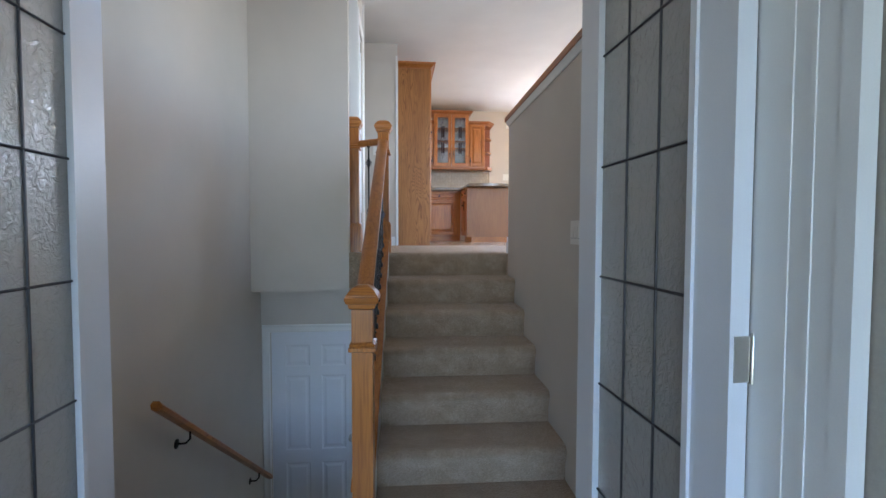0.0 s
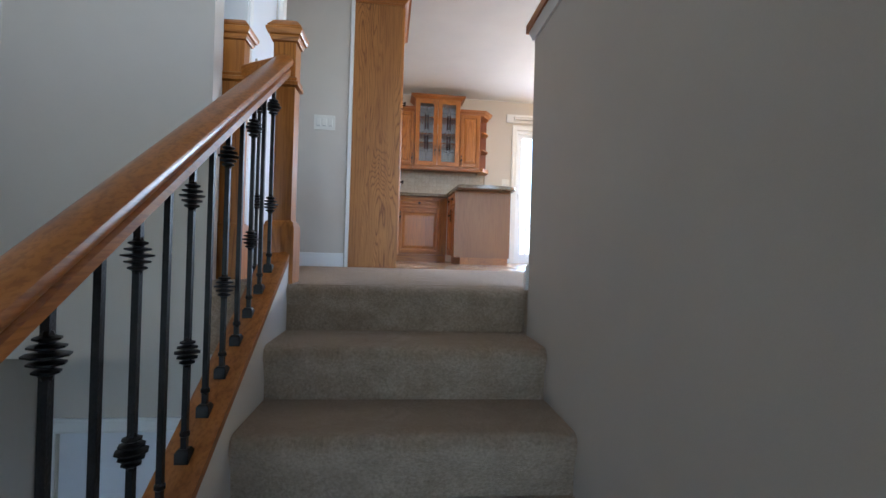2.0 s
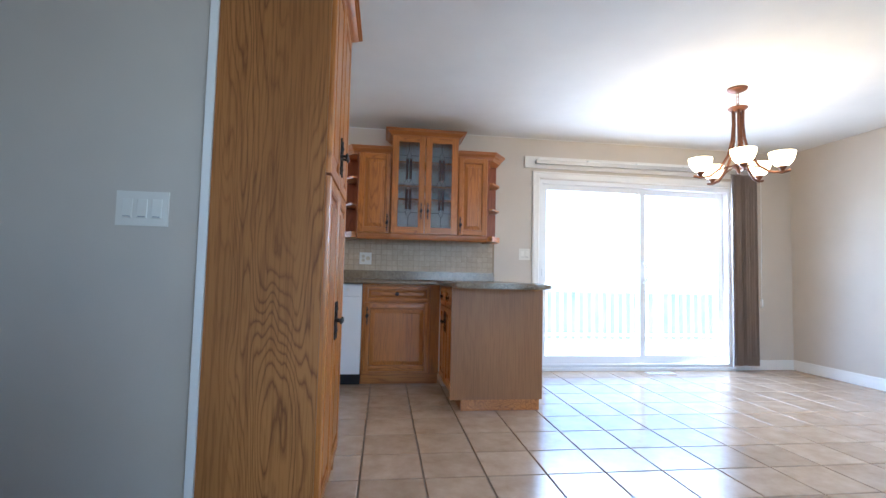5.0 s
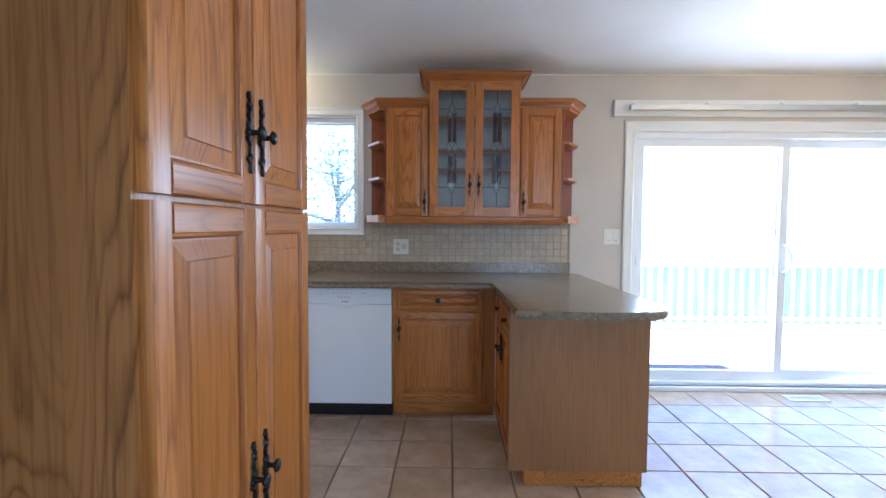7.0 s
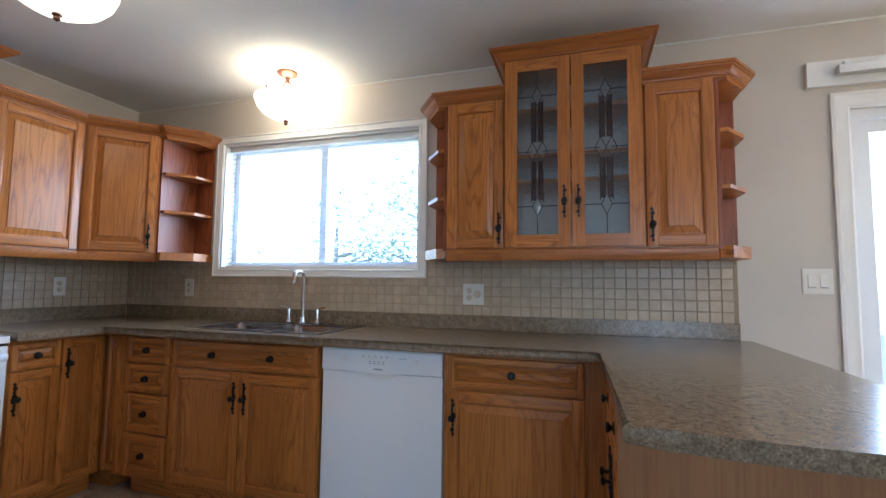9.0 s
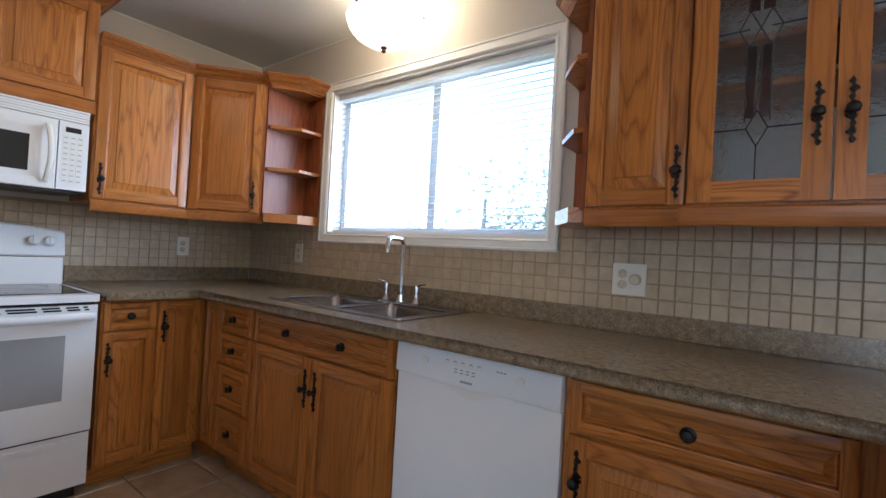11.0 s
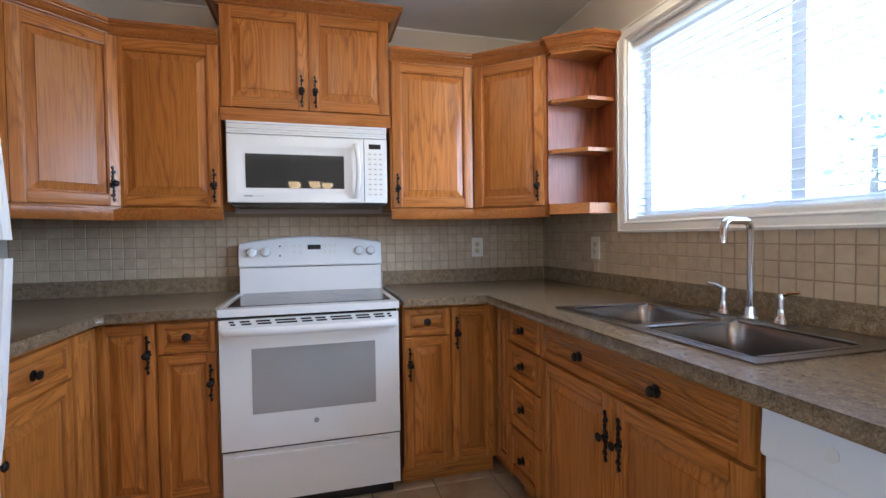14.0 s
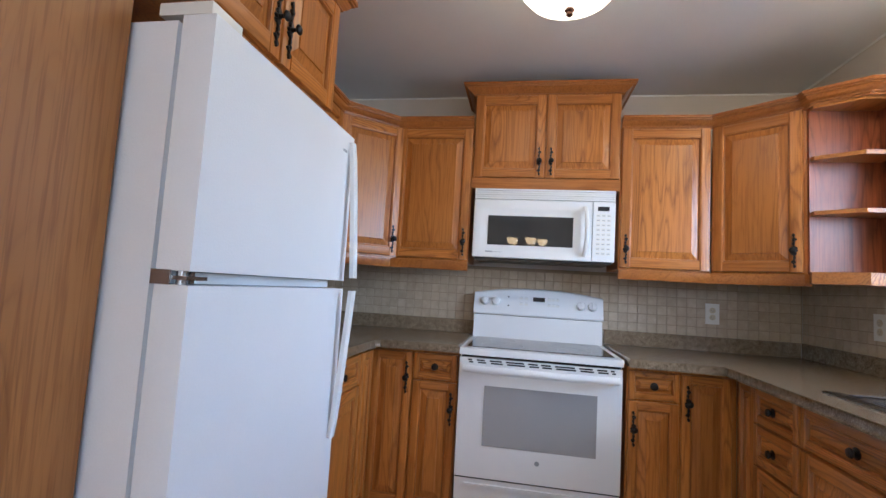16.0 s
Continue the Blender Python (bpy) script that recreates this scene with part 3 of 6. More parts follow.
# ---- cabinet parts ----


def frame_bar(length, wide, level):
    """One bar of a door frame, from its outer edge (eased) to the ogee beside the panel; runs along x if level, else along z."""
    bm = bmesh.new()
    prof = [(0.0, 0.02), (0.0, 0.006), (0.0025, 0.0015), (0.008, 0.0), (wide - 0.010, 0.0), (wide - 0.0085, 0.0025), (wide - 0.004, 0.0035), (wide - 0.001, 0.0075), (wide, 0.0135), (wide, 0.02)]
    loft(bm, [[(a, y, d) if level else (d, y, a) for d, y in prof] for a in (0.0, length)])
    # slot 1 puts the groove's shade into the colour of the ogee faces
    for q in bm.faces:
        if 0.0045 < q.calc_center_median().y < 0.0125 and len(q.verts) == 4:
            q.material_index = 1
    return bm


def raised_panel(w, h, f):
    """The bevelled field that sits in a front's frame."""
    bm = bmesh.new()
    slope = min(0.034, (min(w, h) - 2 * f) * 0.3)

    def ring(inset, y):
        return [(inset, y, inset), (w - inset, y, inset), (w - inset, y, h - inset), (inset, y, h - inset)]
    loft(bm, [ring(f - 0.004, 0.018), ring(f - 0.004, 0.0125), ring(f + 0.004, 0.0122), ring(f + slope, 0.0048), ring(f + slope + 0.0015, 0.0012)])
    return bm


def pull_mesh():
    """A cast iron pull: a slender scrolled backplate with a turned knob on a stem."""
    bm = bmesh.new()
    prof = [(0.0015, 0.080), (0.0045, 0.076), (0.0075, 0.070), (0.0035, 0.065), (0.003, 0.060), (0.0095, 0.055), (0.0105, 0.050), (0.0045, 0.046), (0.0035, 0.040), (0.0065, 0.033), (0.0040, 0.027), (0.0035, 0.022), (0.0105, 0.017), (0.0125, 0.011), (0.0085, 0.007), (0.0145, 0.003), (0.015, 0.0)]
    right = prof + [(x, -z) for x, z in prof[-2::-1]]
    rings = []
    for x, z in right[::-1]:
        sway = 0.0022 * math.sin(z * 150)
        rings.append([(sway + x, -0.0005, z), (sway + x * 0.7, -0.007, z), (sway - x * 0.7, -0.007, z), (sway - x, -0.0005, z)])
    loft(bm, rings)
    lathe(bm, [(0.008, 0.004), (0.0055, 0.010), (0.0055, 0.020), (0.010, 0.023), (0.014, 0.026), (0.0145, 0.029), (0.011, 0.033), (0.004, 0.035)], sides=12, axis='y')
    for z in (0.047, -0.047):
        lathe(bm, [(0.006, 0.004), (0.006, 0.008), (0.003, 0.010)], (0, 0, z), 8, 'y')
    return mesh_of("handle", bm, IRON)


def knob_mesh():
    bm = bmesh.new()
    lathe(bm, [(0.018, 0.0), (0.018, 0.002), (0.013, 0.004), (0.007, 0.006), (0.007, 0.010), (0.013, 0.013), (0.0155, 0.017), (0.013, 0.022), (0.004, 0.024)], axis='y', sides=14)
    return mesh_of("knob", bm, IRON)


PULL, KNOB = pull_mesh(), knob_mesh()
for me in (PULL, KNOB):
    shade(me, 50)


def add_front(parent, x0, x1, z0, z1, pull=None, knobs=(), lying=False, y=-0.02, frame_w=0.055, name=""):
    """A door or drawer front on a cabinet's face; pull is (x, z) in the cabinet's frame."""
    w, h = x1 - x0, z1 - z0
    f = min(frame_w, w * 0.26, h * 0.26)
    ob = part(name or ("drawer_front" if lying else "door"), raised_panel(w, h, f), OAK_H if lying else OAK_V, parent, "", (x0, y, z0), smooth=False)
    part("stile", frame_bar(h, f, False), [OAK_V, OAK_GROOVE_SHADE], ob)
    part("stile", frame_bar(h, f, False), [OAK_V, OAK_GROOVE_SHADE], ob, "", (w, 0, 0)).scale = (-1, 1, 1)
    part("rail", frame_bar(w - 2 * f + 0.008, f, True), [OAK_H, OAK_GROOVE_SHADE], ob, "", (f - 0.004, 0, 0))
    part("rail", frame_bar(w - 2 * f + 0.008, f, True), [OAK_H, OAK_GROOVE_SHADE], ob, "", (f - 0.004, 0, h)).scale = (1, 1, -1)
    if pull:
        share("handle", PULL, ob, (pull[0] - x0, 0, pull[1] - z0))
    for kx, kz in knobs:
        share("knob", KNOB, ob, (kx - x0, 0.0, kz - z0))
    return ob


def carcass(parent, w, d, z0, z1, kick=True, mats=None, hollow=False):
    bm = bmesh.new()
    box(bm, 0, w, 0, d, z0, 0.70 if hollow else z1)
    if hollow:
        box(bm, 0, w, 0, 0.018, 0.701, z1)
        for xa in (0, w - 0.018):
            box(bm, xa, xa + 0.018, 0.019, d, 0.701, z1)
    part("body", bm, mats or OAK_V, parent)
    if kick:
        bm = bmesh.new()
        box(bm, 0, w, 0.06, d, 0.0, z0 - 0.002)
        part("toe_kick", bm, OAK_H, parent)


KZ, BZ = 0.10, 0.877      # base cabinet's bottom and top


def base_cabinet(m, w, d, fronts, label, name="base_cabinet", hollow=False):
    cab = thing(name, m, label, "cabinet", "base cabinets")
    carcass(cab, w, d, KZ, BZ, hollow=hollow)
    for f in fronts:
        add_front(cab, **f)
    return cab


def upper_cabinet(m, w, d, z0, z1, fronts, label, name="wall_cabinet"):
    cab = thing(name, m, label, "cabinet", "wall cabinets")
    carcass(cab, w, d, z0, z1, False)
    for f in fronts:
        add_front(cab, **f)
    return cab


CROWN = [(0.0, 0.0), (0.008, 0.0), (0.009, 0.009), (0.016, 0.011), (0.017, 0.016), (0.023, 0.020), (0.032, 0.030), (0.037, 0.040), (0.045, 0.042), (0.046, 0.048), (0.053, 0.050), (0.053, 0.064), (0.0, 0.064)]
CROWN_BIG = [(0.0, 0.0), (0.009, 0.0), (0.010, 0.009), (0.018, 0.011), (0.020, 0.016), (0.030, 0.021), (0.043, 0.032), (0.050, 0.041), (0.058, 0.043), (0.059, 0.048), (0.068, 0.050), (0.068, 0.063), (0.0, 0.063)]


def lifted(profile, z):
    return [(o, z + u) for o, u in profile]


def run_of(name, path, profile, label, category, mat=OAK_TRIM):
    bm = bmesh.new()
    moulding(bm, path, profile)
    return solid(name, bm, mat, label, category)


FN, FW, FS = 8.645, -0.595, 6.925     # base fronts: north, west, south legs (carcass faces)
UN, UW, US = 8.935, -0.865, 6.65      # wall cabinet carcass faces
UB, UT = 1.345, 2.120

# north leg, left to right: corner filler, drawer stack, sink, dishwasher gap, door unit
g = 0.0035
fr = []
zs = [(0.725, 0.860), (0.562, 0.715), (0.348, 0.552), (0.12, 0.338)]
for z0, z1 in zs:
    fr.append(dict(x0=0.005, x1=0.312, z0=z0, z1=z1, knobs=[(0.158, (z0 + z1) / 2)], lying=True, frame_w=0.05))
base_cabinet(pose(-0.42, FN, 0), 0.317, 0.57, fr, "honey oak drawer unit with four drawers beside the sink", "drawer_cabinet")
base_cabinet(pose(-0.103, FN, 0), 0.918, 0.57,
             [dict(x0=0.012, x1=0.912, z0=0.725, z1=0.860, knobs=[(0.284, 0.792), (0.644, 0.792)], lying=True, frame_w=0.045),
              dict(x0=0.012, x1=0.458, z0=0.12, z1=0.714, pull=(0.43, 0.585)),
              dict(x0=0.466, x1=0.912, z0=0.12, z1=0.714, pull=(0.494, 0.585))], "honey oak sink cabinet with two raised-panel doors", "sink_cabinet", True)
base_cabinet(pose(1.44, FN, 0), 0.68, 0.57,
             [dict(x0=0.018, x1=0.594, z0=0.725, z1=0.860, knobs=[(0.300, 0.792)], lying=True, frame_w=0.05),
              dict(x0=0.018, x1=0.594, z0=0.12, z1=0.714, pull=(0.045, 0.60))], "honey oak base cabinet with one drawer and one door")
# corner fillers
bm = bmesh.new()
box(bm, 0, 0.175, 0, 0.57, KZ, BZ)
corner = solid("corner_filler", bm, OAK_V, "honey oak corner filler of the base cabinets", "cabinet")
corner.matrix_world = pose(-0.597, FN, 0)
add_front(corner, 0.02, 0.170, 0.12, 0.860, name="panel", y=-0.012, frame_w=0.04)
bm = bmesh.new()
box(bm, -1.19, -0.56, 8.70, 9.2, 0, KZ - 0.003)
solid("corner_plinth", bm, OAK_H, "oak plinth in the kitchen corner", "plinth")
# west leg either side of the range
base_cabinet(pose(FW, 8.17, 0, 0, 0, 90), 0.47, 0.57,
             [dict(x0=0.006, x1=0.226, z0=0.735, z1=0.860, knobs=[(0.116, 0.797)], lying=True, frame_w=0.04),
              dict(x0=0.006, x1=0.226, z0=0.12, z1=0.724, pull=(0.030, 0.60), frame_w=0.045),
              dict(x0=0.236, x1=0.446, z0=0.12, z1=0.860, pull=(0.262, 0.735), frame_w=0.045)], "honey oak base cabinet between the range and the corner")
base_cabinet(pose(FW, 6.88, 0, 0, 0, 90), 0.495, 0.57,
             [dict(x0=0.27, x1=0.490, z0=0.735, z1=0.860, knobs=[(0.380, 0.797)], lying=True, frame_w=0.04),
              dict(x0=0.27, x1=0.490, z0=0.12, z1=0.724, pull=(0.468, 0.60), frame_w=0.045),
              dict(x0=0.05, x1=0.262, z0=0.12, z1=0.860, pull=(0.236, 0.735), frame_w=0.045)], "honey oak base cabinet between the range and the fridge corner")
# south leg beside the fridge
base_cabinet(pose(0.285, FS, 0, 0, 0, 180), 0.875, 0.57,
             [dict(x0=0.20, x1=0.66, z0=0.725, z1=0.860, knobs=[(0.43, 0.792)], lying=True, frame_w=0.045),
              dict(x0=0.20, x1=0.66, z0=0.12, z1=0.714, pull=(0.235, 0.60)),
              dict(x0=0.68, x1=0.845, z0=0.12, z1=0.860, frame_w=0.04)], "honey oak base cabinet beside the fridge")
# peninsula: drawer and doors on the kitchen side, plain panel on the end
pen = base_cabinet(pose(2.132, 8.62, 0, 0, 0, -90), 0.76, 0.64,
                   [dict(x0=0.10, x1=0.425, z0=0.725, z1=0.860, knobs=[(0.26, 0.792)], lying=True, frame_w=0.045),
                    dict(x0=0.435, x1=0.755, z0=0.725, z1=0.860, knobs=[(0.595, 0.792)], lying=True, frame_w=0.045),
                    dict(x0=0.10, x1=0.425, z0=0.12, z1=0.714, pull=(0.395, 0.60)),
                    dict(x0=0.435, x1=0.755, z0=0.12, z1=0.714, pull=(0.470, 0.60))], "honey oak peninsula cabinet with a plain oak end panel", "peninsula_cabinet")
bm = bmesh.new()
box(bm, 0.765, 0.779, -0.022, 0.655, 0.082, BZ)
round_edges(bm, 0.003)
part("end_panel", bm, OAK_PEN, pen, "plain oak veneer end panel")

# ---- wall cabinets ----
open_label = "reddish oak open corner shelves beside the window"


def open_end(m, w, d, z0, z1, shelf_z, label, mirror=False):
    """Open shelves with a clipped corner that close a row of wall cabinets; local x runs away from the row."""
    cab = thing("corner_shelf", m, label, "shelf", "open end shelves")
    sx = -1 if mirror else 1

    def board(za, zb, grow=0.0):
        pts = [(0.004, 0.006), (0.05, -grow), (w + grow, 0.14), (w + grow, d), (0.004, d)]
        pts = [(sx * x, y) for x, y in pts]
        bmm = bmesh.new()
        prism(bmm, pts if not mirror else pts[::-1], za, zb)
        round_edges(bmm, 0.003, 1, 60)
        return bmm
    bmm = bmesh.new()
    xa, xb = sorted((0.0, sx * 0.016))
    box(bmm, xa, xb, 0.0, d, z0, z1)
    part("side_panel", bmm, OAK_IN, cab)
    bmm = bmesh.new()
    xa, xb = sorted((sx * 0.016, sx * w))
    box(bmm, xa, xb, d - 0.012, d, z0, z1)
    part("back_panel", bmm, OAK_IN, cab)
    for z in shelf_z:
        part("shelf", board(z - 0.009, z + 0.009), OAK_H, cab)
    part("shelf", board(z1 - 0.02, z1), OAK_H, cab)
    part("base", board(z0 - 0.04, z0 + 0.012, 0.012), OAK_H, cab)
    return cab


open_end(pose(-0.605, UN, 0), 0.155, YN - UN - 0.004, UB, UT, (1.62, 1.87), open_label)
# north-west diagonal corner
DIAG = math.hypot(0.25, 0.295)
ang = math.degrees(math.atan2(0.295, 0.25))
upper_cabinet(pose(-0.865, 8.63, 0, 0, 0, ang), DIAG + 0.02, 0.10, UB, UT,
              [dict(x0=0.010, x1=DIAG, z0=UB + 0.012, z1=UT - 0.008, pull=(DIAG - 0.032, UB + 0.11))], "honey oak diagonal corner wall cabinet by the window")
upper_cabinet(pose(-0.612, 6.64, 0, 0, 0, 180 - ang), DIAG + 0.02, 0.10, UB, UT,
              [dict(x0=0.010, x1=DIAG, z0=UB + 0.012, z1=UT - 0.008, pull=(DIAG - 0.032, UB + 0.11))], "honey oak diagonal corner wall cabinet by the fridge")
upper_cabinet(pose(UW, 8.168, 0, 0, 0, 90), 0.455, 0.33, UB, UT,
              [dict(x0=0.008, x1=0.450, z0=UB + 0.012, z1=UT - 0.008, pull=(0.035, UB + 0.11))], "honey oak wall cabinet with one raised-panel door")
upper_cabinet(pose(UW, 6.905, 0, 0, 0, 90), 0.455, 0.33, UB, UT,
              [dict(x0=0.008, x1=0.450, z0=UB + 0.012, z1=UT - 0.008, pull=(0.423, UB + 0.11))], "honey oak wall cabinet with one raised-panel door")
upper_cabinet(pose(UW, 7.362, 0, 0, 0, 90), 0.805, 0.33, 1.765, 2.318,
              [dict(x0=0.004, x1=0.399, z0=1.832, z1=2.308, pull=(0.370, 1.925)), dict(x0=0.406, x1=0.801, z0=1.832, z1=2.308, pull=(0.435, 1.925))],
              "taller honey oak wall cabinet over the microwave")
upper_cabinet(pose(0.30, US, 0, 0, 0, 180), 0.90, 0.31, UB, UT,
              [dict(x0=0.01, x1=0.44, z0=UB + 0.012, z1=UT - 0.008, pull=(0.41, UB + 0.11)), dict(x0=0.45, x1=0.89, z0=UB + 0.012, z1=UT - 0.008, pull=(0.48, UB + 0.11))],
              "honey oak wall cabinet beside the fridge")
upper_cabinet(pose(1.0, 7.0, 0, 0, 0, 180), 0.70, 0.66, 1.735, UT,
              [dict(x0=0.01, x1=0.346, z0=1.755, z1=UT - 0.008, pull=(0.318, 1.86)), dict(x0=0.354, x1=0.69, z0=1.755, z1=UT - 0.008, pull=(0.382, 1.86))],
              "deep honey oak cabinet above the fridge")
# board between the cabinet and the microwave
bm = bmesh.new()
box(bm, -0.864, -0.842, 7.364, 8.166, 1.766, 1.826)
round_edges(bm, 0.003, 2)
solid("filler_board", bm, OAK_D, "honey oak board over the microwave", "trim board")
# hutch on the north wall
hutch = thing("glass_cabinet", pose(1.665, 8.90, 0), "taller honey oak wall cabinet with two leaded glass doors", "cabinet", "wall cabinets")
HW = 0.637
bm = bmesh.new()
box(bm, 0, 0.018, 0, 0.33, UB, 2.296)
box(bm, HW - 0.018, HW, 0, 0.33, UB, 2.296)
box(bm, 0.018, HW - 0.018, 0, 0.33, UB, UB + 0.018)
box(bm, 0.018, HW - 0.018, 0, 0.33, 2.278, 2.296)
part("body", bm, OAK_V, hutch)
bm = bmesh.new()
box(bm, 0.019, HW - 0.019, 0.315, 0.33, UB + 0.019, 2.277)
part("back_panel", bm, TRIM, hutch, "pale cabinet back")
for z in (1.685, 1.815, 2.045):
    bm = bmesh.new()
    box(bm, 0.02, HW - 0.02, 0.03, 0.31, z - 0.009, z + 0.009)
    part("shelf", bm, OAK_H, hutch)


def leaded_door(parent, x0, x1, z0, z1, pull_x):
    w, h = x1 - x0, z1 - z0
    f = 0.058
    bmm = bmesh.new()
    box(bmm, 0, f, 0, 0.02, 0, h, 0)
    box(bmm, w - f, w, 0, 0.02, 0, h, 0)
    box(bmm, f, w - f, 0.0005, 0.0195, 0, f, 1)
    box(bmm, f, w - f, 0.0005, 0.0195, h - f, h, 1)
    round_edges(bmm, 0.003, 2)
    door = part("door", bmm, [OAK_V, OAK_H], parent, "", (x0, -0.02, z0))
    gw, gh, cx = w - 2 * f, h - 2 * f, w / 2
    bmm = bmesh.new()
    box(bmm, f, w - f, 0.009, 0.012, f, h - f)
    part("pane", bmm, LEADED, door, "textured clear glass", smooth=False)
    # lead lines: level bars, a stem, and two chains of diamonds with plum slips
    zc = f + gh * 0.5
    bmm = bmesh.new()

    def bar(xa, za, xb, zb, r=0.0021):
        tube(bmm, [(xa, 0.0085, za), (xb, 0.0085, zb)], r, 6)
    dx, dz = 0.024, 0.048
    for zz in (f + gh * 0.84, zc, f + gh * 0.17):
        bar(f, zz, cx - dx, zz)
        bar(cx + dx, zz, w - f, zz)
    top, low = f + gh * 0.84, f + gh * 0.17
    for cz in (top, low):
        bar(cx, cz + dz, cx + dx, cz)
        bar(cx + dx, cz, cx, cz - dz)
        bar(cx, cz - dz, cx - dx, cz)
        bar(cx - dx, cz, cx, cz + dz)
    for ox in (-dx, dx):
        bar(cx + ox, zc + dz, cx + ox + dx, zc)
        bar(cx + ox + dx, zc, cx + ox, zc - dz)
        bar(cx + ox, zc - dz, cx + ox - dx, zc)
        bar(cx + ox - dx, zc, cx + ox, zc + dz)
    for sx in (-1, 1):
        bar(cx + sx * 0.005, top - dz, cx + sx * 0.005, zc + dz)
        bar(cx + sx * 0.028, top - dz * 0.4, cx + sx * 0.028, zc + dz)
        bar(cx + sx * 0.005, zc - dz, cx + sx * 0.005, low + dz)
        bar(cx + sx * 0.028, zc - dz, cx + sx * 0.028, low + dz * 0.4)
    bar(cx, f, cx, low - dz)
    bar(cx, top + dz, cx, h - f)
    part("lead_tracery", bmm, LEAD, door, "dark lead lines")
    for sx in (-1, 1):
        for za, zb in ((zc + dz, top - dz * 0.6), (low + dz * 0.6, zc - dz)):
            bmm = bmesh.new()
            xa, xb = sorted((cx + sx * 0.006, cx + sx * 0.027))
            box(bmm, xa, xb, 0.0065, 0.0082, za, zb)
            slip = part("glass_slip", bmm, PLUM, door, "plum coloured glass strip", smooth=False)
            slip.visible_shadow = False
    for ox, cz in ((0, top), (0, low), (-dx, zc), (dx, zc)):
        bmm = bmesh.new()
        v = [bmm.verts.new(p) for p in ((cx + ox, 0.006, cz + dz), (cx + ox + dx, 0.006, cz), (cx + ox, 0.006, cz - dz), (cx + ox - dx, 0.006, cz), (cx + ox, 0.002, cz))]
        for i in range(4):
            bmm.faces.new((v[i], v[4], v[(i + 1) % 4]))
        bmm.faces.new(v[:4])
        gem = part("glass_diamond", bmm, BEVELGLASS, door, "bevelled clear glass diamond", smooth=False)
        gem.visible_shadow = False
    share("handle", PULL, door, (pull_x - x0, 0, 0.215))


leaded_door(hutch, 0.006, HW / 2 - 0.003, UB + 0.012, 2.286, HW / 2 - 0.032)
leaded_door(hutch, HW / 2 + 0.003, HW - 0.006, UB + 0.012, 2.286, HW / 2 + 0.032)
upper_cabinet(pose(1.355, UN, 0), 0.308, YN - UN - 0.004, UB, UT, [dict(x0=0.008, x1=0.302, z0=UB + 0.012, z1=UT - 0.008, pull=(0.277, UB + 0.11))], "narrow honey oak wall cabinet beside the glass doors")
upper_cabinet(pose(2.304, UN, 0), 0.300, YN - UN - 0.004, UB, UT, [dict(x0=0.008, x1=0.294, z0=UB + 0.012, z1=UT - 0.008, pull=(0.032, UB + 0.11))], "narrow honey oak wall cabinet beside the glass doors")
open_end(pose(2.606, UN, 0), 0.150, YN - UN - 0.004, UB, UT, (1.62, 1.875), "reddish oak open corner shelves by the patio door")
open_end(pose(1.353, UN, 0), 0.150, YN - UN - 0.004, UB, UT, (1.62, 1.875), "reddish oak open corner shelves by the window", True)
# crowns and light rails
run_of("crown_moulding", [(-0.44, YN - 0.004), (-0.44, UN + 0.15), (-0.56, UN), (-0.605, UN), (-0.865, 8.628), (UW, 8.17)][::-1], lifted(CROWN, UT - 0.008), "honey oak crown moulding over the wall cabinets", "moulding")
run_of("crown_moulding", [(UW, 7.36), (UW, 6.905), (-0.605, US), (0.295, US)][::-1], lifted(CROWN, UT - 0.008), "honey oak crown moulding over the wall cabinets", "moulding")
run_of("crown_moulding", [(0.298, 6.66), (0.298, 7.0), (1.0, 7.0)], [(-o, z) for o, z in lifted(CROWN, UT - 0.008)], "honey oak crown moulding over the fridge cabinet", "moulding")
run_of("crown_moulding", [(XW, 7.36), (UW - 0.0, 7.36), (UW, 8.168), (XW, 8.168)], lifted(CROWN_BIG, 2.308), "deep honey oak crown moulding over the microwave cabinet", "moulding")
run_of("crown_moulding", [(1.203, YN - 0.004), (1.203, UN + 0.15), (1.31, UN), (1.664, UN)], [(o, z) for o, z in lifted(CROWN, UT - 0.008)], "honey oak crown moulding over the wall cabinets", "moulding")
run_of("crown_moulding", [(2.303, UN), (2.65, UN), (2.756, UN + 0.15), (2.756, YN - 0.004)], lifted(CROWN, UT - 0.008), "honey oak crown moulding over the wall cabinets", "moulding")
run_of("crown_moulding", [(1.665, YN - 0.004), (1.665, 8.90), (2.302, 8.90), (2.302, YN - 0.004)], lifted(CROWN_BIG, 2.284), "deep honey oak crown moulding over the glass cabinet", "moulding")
RAIL = [(-0.014, -0.055), (0.012, -0.055), (0.016, -0.048), (0.016, -0.006), (0.010, 0.0), (-0.014, 0.0)]
run_of("light_rail", [(1.36, UN), (1.665, UN), (1.665, 8.90), (2.302, 8.90), (2.302, UN), (2.60, UN)], lifted(RAIL, UB + 0.004), "honey oak light rail under the wall cabinets", "moulding")
run_of("light_rail", [(UW, 8.17), (UW, 8.628), (-0.605, UN), (-0.60, UN)], lifted(RAIL, UB + 0.004), "honey oak light rail under the wall cabinets", "moulding")
run_of("light_rail", [(0.295, US), (-0.605, US), (UW, 6.905), (UW, 7.36)], lifted(RAIL, UB + 0.004), "honey oak light rail under the wall cabinets", "moulding")

# ---- pantry ----
pantry = thing("pantry_cabinet", pose(1.40, 6.236, 0, 0, 0, 90), "tall honey oak pantry with four raised-panel doors", "cabinet")
PW, PD, PH = 0.700, 0.386, 2.175
bm = bmesh.new()
